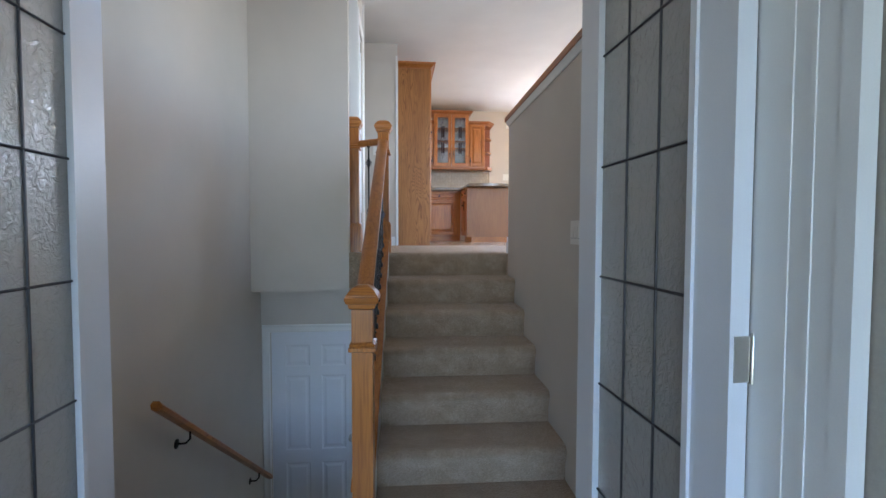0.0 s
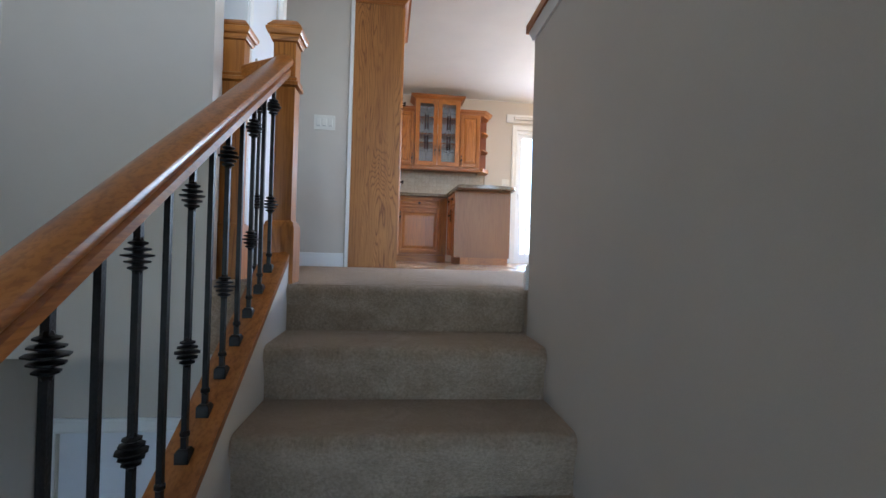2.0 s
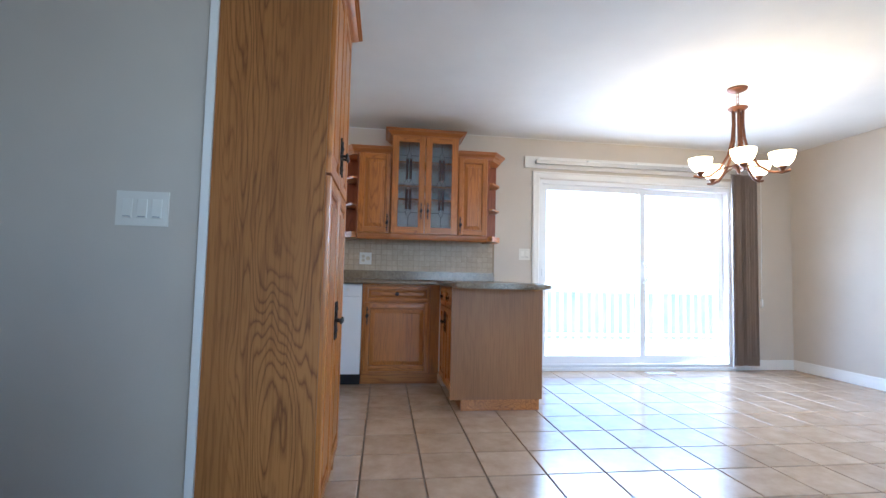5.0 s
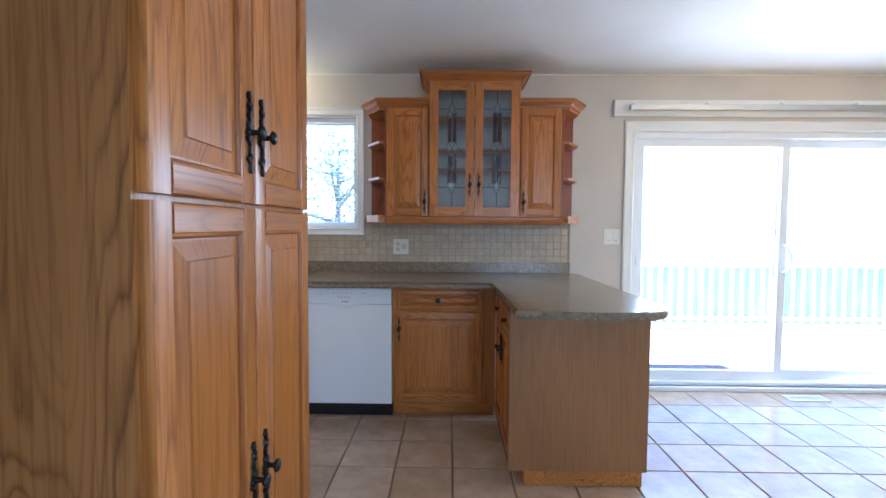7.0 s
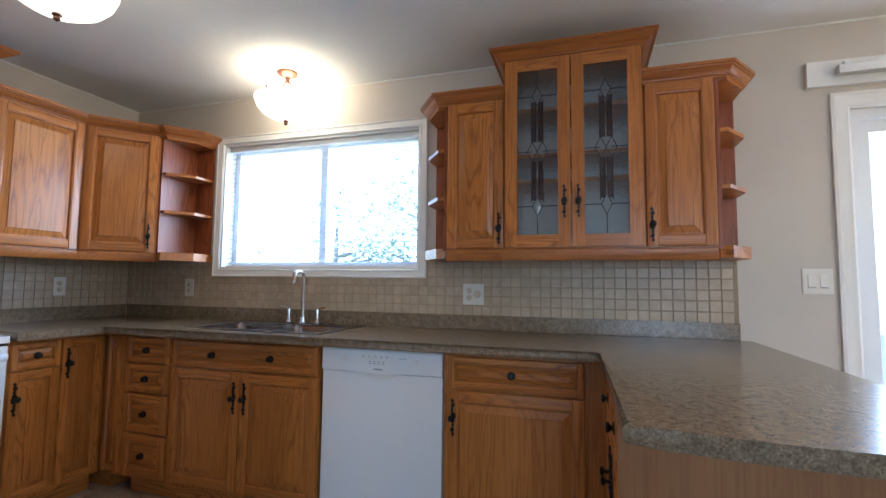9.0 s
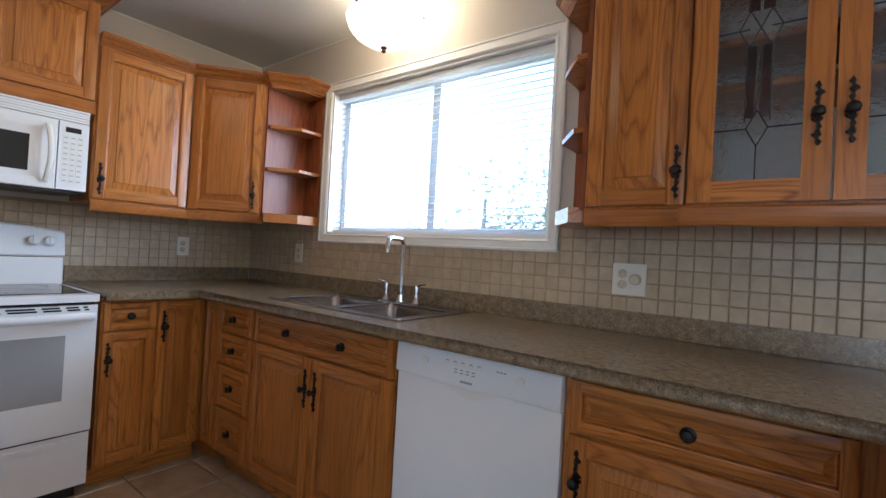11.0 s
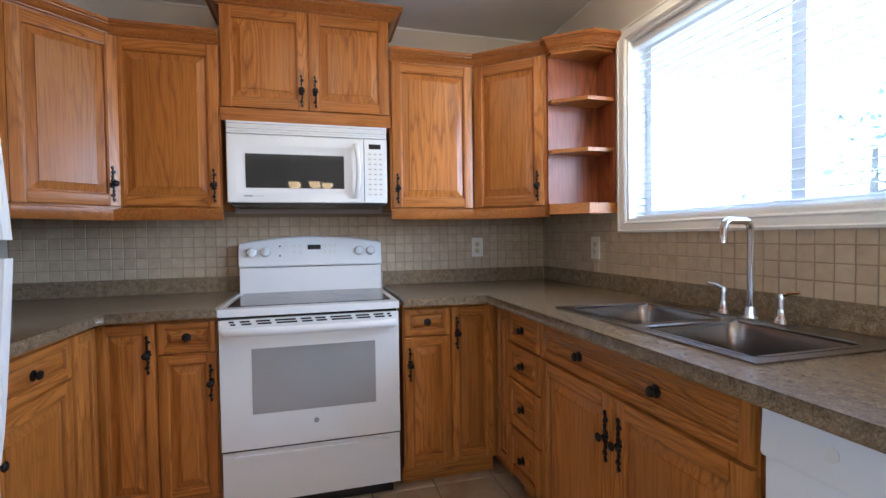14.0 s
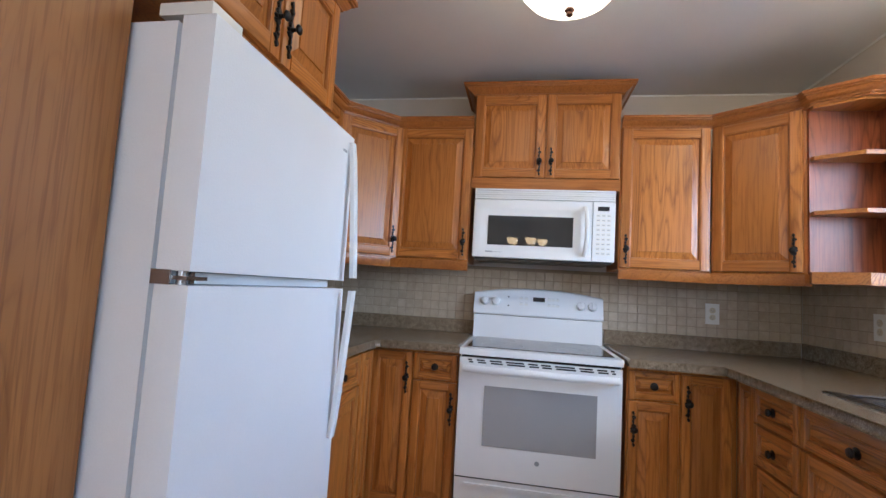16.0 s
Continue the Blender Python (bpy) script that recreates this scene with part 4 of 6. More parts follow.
box(bm, 0.018, PW - 0.018, 0.0, PD, 0.10, PH)
part("body", bm, OAK_V, pantry)
bm = bmesh.new()
box(bm, 0.018, PW - 0.018, 0.05, PD, 0.0, 0.098)
part("toe_kick", bm, OAK_H, pantry)
for xa in (0.0, PW - 0.018):
    bm = bmesh.new()
    box(bm, xa, xa + 0.0175, -0.001, PD, 0.0, PH + 0.02)
    part("side_panel", bm, OAK_SIDE, pantry, "oak veneer side with bold cathedral grain")
for i, (xa, xb) in enumerate(((0.012, 0.336), (0.342, 0.688))):
    px = xb - 0.026 if i == 0 else xa + 0.026
    add_front(pantry, xa, xb, 1.322, PH - 0.03, pull=(px, 1.46))
    add_front(pantry, xa, xb, 0.115, 1.312, pull=(px, 0.76))
bm = bmesh.new()
moulding(bm, [(0.0, PD), (0.0, 0.0), (PW, 0.0), (PW, PD)], lifted(CROWN_BIG, PH - 0.018))
part("crown", bm, OAK_TRIM, pantry)

# ---- worktops ----
SINK = (-0.06, 0.78, 8.675, 9.15)


def worktop(outline, z0, z1, label):
    bmm = bmesh.new()
    prism(bmm, outline, z0, z1)
    es = [e for e in bmm.edges if abs(e.verts[0].co.z - e.verts[1].co.z) < 1e-6]
    bmesh.ops.bevel(bmm, geom=es, offset=0.012, segments=3, profile=0.5, affect='EDGES', clamp_overlap=True)
    bmesh.ops.triangulate(bmm, faces=[f for f in bmm.faces if len(f.verts) > 4])
    return solid("worktop", bmm, LAMINATE, label, "worktop")


CT0, CT1 = 0.880, 0.918
bow = []
for i in range(9):
    s = i / 8
    bow.append((2.105 + 0.55 * s, 7.615 - 0.035 * math.sin(math.pi * s * 0.75)))
arc = [(2.665 + 0.145 * math.sin(radians(a)), 7.745 - 0.145 * math.cos(radians(a))) for a in range(10, 91, 16)]
main_top = worktop([(XW + 0.003, 8.165), (-0.525, 8.165), (-0.525, 8.575), (2.085, 8.575), (2.105, 8.555)] + bow + arc + [(2.81, YN - 0.003), (XW + 0.003, YN - 0.003)],
                   CT0, CT1, "grey-brown speckled laminate worktop with the sink and peninsula")


def cut_hole(ob, lo, hi):
    """Cut a rectangular hole through a worktop by slicing its faces along four planes and taking out the middle."""
    bmm = bmesh.new()
    bmm.from_mesh(ob.data)
    for co, no in (((lo[0], 0, 0), (1, 0, 0)), ((hi[0], 0, 0), (1, 0, 0)), ((0, lo[1], 0), (0, 1, 0)), ((0, hi[1], 0), (0, 1, 0))):
        bmesh.ops.bisect_plane(bmm, geom=list(bmm.verts) + list(bmm.edges) + list(bmm.faces), plane_co=co, plane_no=no)
    inside = [f for f in bmm.faces if lo[0] < f.calc_center_median().x < hi[0] and lo[1] < f.calc_center_median().y < hi[1]]
    bmesh.ops.delete(bmm, geom=inside, context='FACES')
    bmm.to_mesh(ob.data)
    bmm.free()


cut_hole(main_top, (SINK[0] + 0.02, SINK[2] + 0.02), (SINK[1] - 0.02, SINK[3] - 0.03))
worktop([(XW + 0.003, YS + 0.003), (0.285, YS + 0.003), (0.285, 6.965), (-0.505, 6.965), (-0.525, 6.985), (-0.525, 7.385), (XW + 0.003, 7.385)], CT0, CT1, "grey-brown speckled laminate worktop beside the range")
for name, (x0, x1, y0, y1) in (("n", (XW + 0.02, 2.752, YN - 0.019, YN - 0.001)), ("w1", (XW + 0.001, XW + 0.019, 8.165, YN - 0.02)), ("w2", (XW + 0.001, XW + 0.019, YS + 0.02, 7.385)), ("s", (XW + 0.02, 0.285, YS + 0.001, YS + 0.019))):
    bm = bmesh.new()
    box(bm, x0, x1, y0, y1, CT1 + 0.0005, 1.000)
    round_edges(bm, 0.004, 2)
    solid("splash_strip", bm, LAMINATE, "speckled laminate upstand behind the worktop", "upstand")


# ---- trim, doors and windows ----
BASEB = [(0.0, 0.0), (0.014, 0.0), (0.014, 0.075), (0.010, 0.082), (0.010, 0.092), (0.005, 0.108), (0.0, 0.11)]


def baseboard(path, z=0.0):
    bmm = bmesh.new()
    moulding(bmm, path, lifted(BASEB, z))
    solid("baseboard", bmm, TRIM, "white painted moulded baseboard", "baseboard", kind="structure")


baseboard([(-2.4, 6.25), (0.975, 6.25)])
baseboard([(5.56, YN), (XE, YN), (XE, 1.4)])
baseboard([(XR + 0.12, 4.0), (XR + 0.12, 4.31), (XR, 4.31), (XR, 4.30)])
bm = bmesh.new()
box(bm, 0.985, 1.012, 6.228, 6.249, 0.0, 2.30)
structure("trim_corner", bm, TRIM, "white painted strip beside the pantry", "trim")
bm = bmesh.new()
box(bm, 2.79, 3.155, 9.221, YN - 0.001, 0.0, 0.10)
structure("baseboard_short", bm, TRIM, "white painted baseboard beside the patio door", "baseboard")
bm = bmesh.new()
box(bm, XW, XE, YN - 0.006, YN - 0.0005, CEIL_Z - 0.008, CEIL_Z - 0.0005)
box(bm, XW + 0.0005, XW + 0.006, YS, YN - 0.0065, CEIL_Z - 0.008, CEIL_Z - 0.0005)
structure("trim_ceiling", bm, CEIL, "narrow white bead where wall meets ceiling", "trim")
CASE = [(0.0, 0.0), (0.0, 0.016), (0.012, 0.020), (0.018, 0.015), (0.052, 0.011), (0.060, 0.014), (0.070, 0.008), (0.070, 0.0)]


def casing(bmm, x0, x1, z0, z1, to_world, bottom=False, wide=0.070):
    """A mitred casing round an opening; its profile grows outwards. to_world maps (x, out, z)."""
    k = wide / 0.070

    def corner_ring(cx, cz, sx, sz):
        return [to_world(cx + sx * (0.07 - o) * k, p, cz + sz * (0.07 - o) * k) for o, p in CASE]
    rings = []
    pts = [(x0, z0, -1, -1 if bottom else 0), (x0, z1, -1, 1), (x1, z1, 1, 1), (x1, z0, 1, -1 if bottom else 0)]
    for cx, cz, sx, sz in pts:
        rings.append(corner_ring(cx, cz, sx, sz))
    if bottom:
        rings.append(rings[0])
    loft(bmm, rings, caps=not bottom)


def on_north(x, p, z):
    return (x, YN - p, z)


# kitchen window: casing, vinyl slider, blind
window = thing("window_1", pose(0, 0, 0), "white vinyl sliding kitchen window over the sink", "window", kind="structure")
bm = bmesh.new()
casing(bm, WIN[0], WIN[1], WIN[2], WIN[3], on_north, True, 0.053)
part("window_trim", bm, TRIM, window)
bm = bmesh.new()
x0, x1, z0, z1 = WIN
for a, b, c_, d_ in ((x0, x0 + 0.012, z0, z1), (x1 - 0.012, x1, z0, z1), (x0 + 0.012, x1 - 0.012, z0, z0 + 0.012), (x0 + 0.012, x1 - 0.012, z1 - 0.012, z1)):
    box(bm, a, b, YN + 0.001, YN + 0.179, c_, d_)
part("window_reveal", bm, TRIM, window)
bm = bmesh.new()
for a, b, c_, d_ in ((x0 + 0.012, x0 + 0.05, z0 + 0.012, z1 - 0.012), (x1 - 0.05, x1 - 0.012, z0 + 0.012, z1 - 0.012), (x0 + 0.05, x1 - 0.05, z0 + 0.012, z0 + 0.05), (x0 + 0.05, x1 - 0.05, z1 - 0.05, z1 - 0.012), (0.345, 0.395, z0 + 0.05, z1 - 0.05)):
    box(bm, a, b, YN + 0.10, YN + 0.15, c_, d_)
round_edges(bm, 0.003, 1)
part("window_frame", bm, VINYL, window)
for a, b in ((x0 + 0.05, 0.345), (0.395, x1 - 0.05)):
    bm = bmesh.new()
    box(bm, a, b, YN + 0.123, YN + 0.127, z0 + 0.05, z1 - 0.05)
    part("pane", bm, PANE, window, smooth=False).visible_shadow = False
blind = thing("venetian_blind", pose(0, 0, 0), "white venetian blind lowered over the kitchen window", "blind")
bm = bmesh.new()
box(bm, x0 + 0.02, x1 - 0.02, YN + 0.03, YN + 0.065, z1 - 0.045, z1 - 0.014)
part("head_rail", bm, VINYL, blind)
bm = bmesh.new()
prof = [(-0.0125 * math.cos(radians(a)) , 0.003 * math.sin(radians(a))) for a in range(0, 181, 45)]
tilt = radians(14)
ring = [(py * math.cos(tilt) - pz * math.sin(tilt), py * math.sin(tilt) + pz * math.cos(tilt)) for py, pz in prof]
ring += [(py, pz - 0.0006) for py, pz in ring[::-1]]
loft(bm, [[(x, py, pz) for py, pz in ring] for x in (x0 + 0.022, x1 - 0.022)])
slat = mesh_of("slat", bm, SLAT)
shade(slat)
nz = 24
for i in range(nz):
    share("slat", slat, blind, (0, YN + 0.048, z1 - 0.06 - i * (z1 - z0 - 0.10) / (nz - 1)))
bm = bmesh.new()
box(bm, x0 + 0.022, x1 - 0.022, YN + 0.036, YN + 0.060, z0 + 0.014, z0 + 0.026)
part("bottom_rail", bm, VINYL, blind)
for x in (x0 + 0.15, 0.36, x1 - 0.15):
    bm = bmesh.new()
    tube(bm, [(x, YN + 0.034, z0 + 0.02), (x, YN + 0.034, z1 - 0.04)], 0.001, 5)
    part("cord", bm, VINYL, blind)

# patio door
patio = thing("door_patio", pose(0, 0, 0), "white vinyl sliding patio door with two glass panels", "patio door", kind="structure")
sx0, sx1, sz0, sz1 = SLIDE
bm = bmesh.new()
casing(bm, sx0, sx1, 0.0, sz1, on_north, False, 0.076)
part("door_trim", bm, TRIM, patio)
bm = bmesh.new()
for a, b, c_, d_ in ((sx0, sx0 + 0.04, sz0, sz1), (sx1 - 0.04, sx1, sz0, sz1), (sx0 + 0.04, sx1 - 0.04, sz1 - 0.045, sz1), (sx0 + 0.04, sx1 - 0.04, sz0, sz0 + 0.03)):
    box(bm, a, b, YN + 0.02, YN + 0.16, c_, d_)
round_edges(bm, 0.003, 1)
part("door_frame", bm, VINYL, patio)
bm = bmesh.new()
box(bm, sx0 - 0.02, sx1 + 0.02, YN - 0.03, YN + 0.02, 0.0, 0.03)
round_edges(bm, 0.006, 2)
part("sill", bm, VINYL, patio)
for i, (a, b, yy) in enumerate(((sx0 + 0.04, 4.47, 0.06), (4.40, sx1 - 0.04, 0.10))):
    bm = bmesh.new()
    for p, q, r, s in ((a, a + 0.06, sz0 + 0.03, sz1 - 0.045), (b - 0.06, b, sz0 + 0.03, sz1 - 0.045), (a + 0.06, b - 0.06, sz0 + 0.03, sz0 + 0.11), (a + 0.06, b - 0.06, sz1 - 0.105, sz1 - 0.045)):
        box(bm, p, q, YN + yy, YN + yy + 0.035, r, s)
    round_edges(bm, 0.004, 2)
    leaf = part("door_panel", bm, VINYL, patio)
    bm = bmesh.new()
    box(bm, a + 0.06, b - 0.06, YN + yy + 0.015, YN + yy + 0.019, sz0 + 0.11, sz1 - 0.105)
    part("pane", bm, PANE, leaf, smooth=False).visible_shadow = False
    if i == 0:
        bm = bmesh.new()
        tube(bm, [(4.445, YN + 0.058, 0.93), (4.45, YN + 0.02, 0.945), (4.47, YN + 0.005, 1.0), (4.475, YN + 0.003, 1.04), (4.47, YN + 0.005, 1.08), (4.45, YN + 0.02, 1.135), (4.445, YN + 0.058, 1.15)], 0.009, 8)
        part("handle", bm, VINYL, leaf)
        bm = bmesh.new()
        box(bm, sx0 + 0.041, sx0 + 0.055, YN + 0.052, YN + 0.0595, 0.98, 1.06)
        part("latch", bm, GREYPL, leaf)

# vertical blind: head board, track and drawn-back vanes
vblind = thing("vertical_blind", pose(0, 0, 0), "taupe vertical blind drawn to one side of the patio door", "blind")
bm = bmesh.new()
box(bm, 3.065, 5.82, YN - 0.03, YN - 0.001, 2.128, 2.25)
round_edges(bm, 0.003, 1)
part("head_board", bm, TRIM, vblind)
bm = bmesh.new()
box(bm, 3.17, 5.78, YN - 0.085, YN - 0.045, 2.165, 2.205)
round_edges(bm, 0.006, 2)
part("track", bm, NICKEL, vblind)
for x in (3.2, 3.75, 4.3, 4.85, 5.4, 5.75):
    bm = bmesh.new()
    box(bm, x - 0.012, x + 0.012, YN - 0.09, YN - 0.031, 2.205, 2.218)
    part("bracket", bm, VINYL, vblind)
rng = random.Random(4)
for i in range(15):
    bm = bmesh.new()
    a = radians(60 + rng.uniform(-9, 9))
    pts = []
    for j in range(7):
        s = (j / 6 - 0.5) * 0.089
        pts.append((s, 0.006 * math.cos(s * 35)))
    ring = pts + [(p, q - 0.0012) for p, q in pts[::-1]]
    ring = [(p * math.cos(a) - q * math.sin(a), p * math.sin(a) + q * math.cos(a)) for p, q in ring]
    loft(bm, [[(p, q, z) for p, q in ring] for z in (0.06, 2.16)])
    part("vane", bm, BLIND, vblind, "", (5.42 + i * 0.0215, YN - 0.066 + rng.uniform(-0.006, 0.006), 0))
bm = bmesh.new()
tube(bm, [(5.80, YN - 0.05, 2.16), (5.805, YN - 0.04, 1.4), (5.80, YN - 0.035, 0.78)], 0.0025, 6)
lathe(bm, [(0.004, 0.70), (0.014, 0.69), (0.016, 0.62), (0.006, 0.60)], (5.80, YN - 0.035, 0.09), 10)
part("pull_chain", bm, VINYL, vblind)

# lower door, six raised panels
def six_panel_door(parent, w, h, t=0.035):
    bmm = bmesh.new()
    box(bmm, 0, w, 0.006, t, 0, h)
    st, mid = 0.115, 0.10
    cols = [(st, (w - mid) / 2), ((w + mid) / 2, w - st)]
    rows = [(0.20, h * 0.385), (h * 0.445, h * 0.797), (h * 0.84, h - 0.115)]
    xs = sorted({0, w, *[v for c in cols for v in c]})
    zs_ = sorted({0, h, *[v for r in rows for v in r]})
    for i in range(len(xs) - 1):
        for j in range(len(zs_) - 1):
            a, b, c, d = xs[i], xs[i + 1], zs_[j], zs_[j + 1]
            if (a, b) in cols and (c, d) in rows:
                rings = []
                for inset, y in ((0.0, 0.0), (0.012, 0.006), (0.024, 0.0065), (0.045, 0.001)):
                    rings.append([(a + inset, y, c + inset), (b - inset, y, c + inset), (b - inset, y, d - inset), (a + inset, y, d - inset)])
                rows_ = loft(bmm, rings, caps=False)
                bmm.faces.new(rows_[-1])
            else:
                v = [bmm.verts.new(p) for p in ((a, 0, c), (b, 0, c), (b, 0, d), (a, 0, d))]
                bmm.faces.new(v)
    return part("door_leaf", bmm, DOORWHITE, parent, smooth=False)


low_door = thing("door_lower", pose(-0.11, Y_LOW + 0.02, LOW + 0.006), "closed white six-panel door at the foot of the stairs", "door", kind="structure")
six_panel_door(low_door, 0.762, -0.72 - LOW - 0.006)
bm = bmesh.new()
lathe(bm, [(0.028, 0.0), (0.028, 0.006), (0.011, 0.012), (0.011, 0.03), (0.026, 0.042), (0.028, 0.055), (0.015, 0.066)], (0.70, 0.0, 0.96), 14, 'y')
part("door_knob", bm, NICKEL, low_door)
bm = bmesh.new()
casing(bm, -0.115, 0.665, LOW, -0.712, lambda x, p, z: (x, Y_LOW - p, z), False, 0.066)
solid("trim_lower_door", bm, TRIM, "white painted casing round the lower door", "door casing", kind="structure")

# hall closet door
closet = thing("door_closet", pose(0.648, 4.722, 0.008, 0, 0, 90), "closed white closet door by the stair railing", "door", kind="structure")
bm = bmesh.new()
box(bm, 0, 0.496, 0.0, 0.035, 0, 2.03)
round_edges(bm, 0.002, 1)
part("door_leaf", bm, DOORWHITE, closet)
bm = bmesh.new()
casing(bm, 4.72, 5.22, 0.0, 2.05, lambda y, p, z: (0.655 + p, y, z), False, 0.066)
box(bm, 0.552, 0.664, 4.642, 4.659, 0.0, CEIL_Z - 0.001)
box(bm, 0.655, 0.672, 5.288, 5.362, 0.0, CEIL_Z - 0.001)
box(bm, 0.560, 0.656, 5.351, 5.366, 0.0, CEIL_Z - 0.001)
box(bm, 0.640, 0.682, 5.280, 5.372, 0.0, 0.13)
solid("trim_closet", bm, TRIM, "white painted casing round the closet corner", "door casing", kind="structure")
bm = bmesh.new()
for z in (1.80, 1.0, 0.3):
    lathe(bm, [(0.006, z - 0.045), (0.006, z + 0.045)], (0.682, 4.735, 0), 8)
solid("closet_hinge", bm, NICKEL, "satin nickel hinges on the white closet door", "hinge", kind="structure")

# entry: jambs and two open leaded-glass leaves
bm = bmesh.new()
for s, xj in ((1, 1.725), (-1, -0.025)):
    for (d0, d1, y0, y1) in ((0.0, 0.036, 1.352, 1.438), (0.003, 0.036, 1.318, 1.352), (0.001, 0.036, 1.306, 1.318), (0.004, 0.036, 1.262, 1.306), (0.002, 0.036, 1.228, 1.262)):
        xa, xb = sorted((xj + s * d0, xj + s * d1))
        box(bm, xa, xb, y0, y1, FOYER, DOOR_TOP)
box(bm, -0.025, 1.725, 1.228, 1.438, 1.10, DOOR_TOP + 0.001)
structure("trim_entry", bm, TRIM, "white painted entry door jambs and brick mould", "door frame")
bm = bmesh.new()
box(bm, -0.02, 1.72, 1.24, 1.44, FOYER, FOYER + 0.02)
round_edges(bm, 0.006, 2)
structure("threshold", bm, NICKEL, "metal entry door threshold", "threshold")


def entry_leaf(x, inner, label):
    """A leaf standing open at right angles to the wall; inner is +1 where its face looks to +x."""
    leaf = thing("entry_door", pose(x, 1.435, FOYER + 0.025), label, "door", "entry doors")
    w, h, t = 0.79, 2.39, 0.042
    y0, y1, z0, z1 = 0.13, 0.635, 0.26, 2.26
    bmm = bmesh.new()
    for a, b, c, d in ((0, y0, 0, h), (y1, w, 0, h), (y0, y1, 0, z0), (y0, y1, z1, h)):
        box(bmm, -t / 2, t / 2, a, b, c, d)
    part("door_frame", bmm, DOORWHITE, leaf, smooth=False)
    bmm = bmesh.new()
    for sgn in (-1, 1):
        for a, b, c, d in ((y0 - 0.012, y0 + 0.010, z0 - 0.01, z1 + 0.01), (y1 - 0.010, y1 + 0.012, z0 - 0.01, z1 + 0.01), (y0 + 0.010, y1 - 0.010, z0 - 0.012, z0 + 0.010), (y0 + 0.010, y1 - 0.010, z1 - 0.010, z1 + 0.012)):
            xa, xb = sorted((sgn * (t / 2 + 0.0005), sgn * (t / 2 + 0.009)))
            box(bmm, xa, xb, a, b, c, d)
    round_edges(bmm, 0.003, 1)
    part("bead", bmm, DOORWHITE, leaf)
    bmm = bmesh.new()
    box(bmm, -0.005, 0.005, y0 + 0.002, y1 - 0.002, z0 + 0.002, z1 - 0.002)
    pane = part("pane", bmm, FROST, leaf, "hammered frosted glass", smooth=False)
    pane.visible_shadow = False
    step = 0.372
    lines = [z for z in [0.03 - FOYER - 0.025 + step * k for k in range(-3, 4)] if z0 + 0.05 < z < z1 - 0.05]
    for z in lines:
        bmm = bmesh.new()
        for sgn in (-1, 1):
            tube(bmm, [(sgn * 0.006, y0, z), (sgn * 0.006, y1, z)], 0.0045, 6)
        part("lead_came", bmm, LEAD, leaf)
    for k in (1, 2):
        bmm = bmesh.new()
        y = y0 + (y1 - y0) * k / 3
        for sgn in (-1, 1):
            tube(bmm, [(sgn * 0.006, y, z0), (sgn * 0.006, y, z1)], 0.0045, 6)
        part("lead_came", bmm, LEAD, leaf)
    for z in (0.25, 1.22, 2.15):
        bmm = bmesh.new()
        lathe(bmm, [(0.007, z - 0.05), (0.007, z + 0.05), (0.004, z + 0.056)], (-inner * 0.028, -0.004, 0), 10)
        box(bmm, *sorted((inner * 0.012, -inner * 0.026)), -0.0035, -0.0005, z - 0.048, z + 0.048)
        part("hinge", bmm, NICKEL, leaf)
    return leaf


entry_leaf(1.70, -1, "open white entry door with leaded frosted glass")
entry_leaf(0.0, 1, "open white entry door with leaded frosted glass")

# handrail on the stairwell wall
hr = thing("wall_handrail", pose(0, 0, 0), "oak handrail on iron brackets along the lower stairs", "handrail")
bm = bmesh.new()
s2 = 0.727
sect = [(-0.024, -0.018), (0.0, -0.026), (0.024, -0.018), (0.026, 0.006), (0.014, 0.022), (-0.014, 0.022), (-0.026, 0.006)]
loft(bm, [[(X_LEFT + 0.075 + a, y, -0.745 - s2 * (y - 2.94) + b) for a, b in sect] for y in (2.78, 3.6, 4.62)])
part("rail", bm, OAK_D, hr)
for y in (3.12, 4.32):
    z = -0.745 - s2 * (y - 2.94)
    bm = bmesh.new()
    lathe(bm, [(0.026, 0.0), (0.026, 0.005), (0.010, 0.010)], (X_LEFT + 0.001, y, z - 0.09), 12, 'x')
    tube(bm, [(X_LEFT + 0.008, y, z - 0.09), (X_LEFT + 0.05, y, z - 0.088), (X_LEFT + 0.073, y, z - 0.065), (X_LEFT + 0.075, y, z - 0.02)], 0.006, 8)
    part("bracket", bm, IRON, hr)


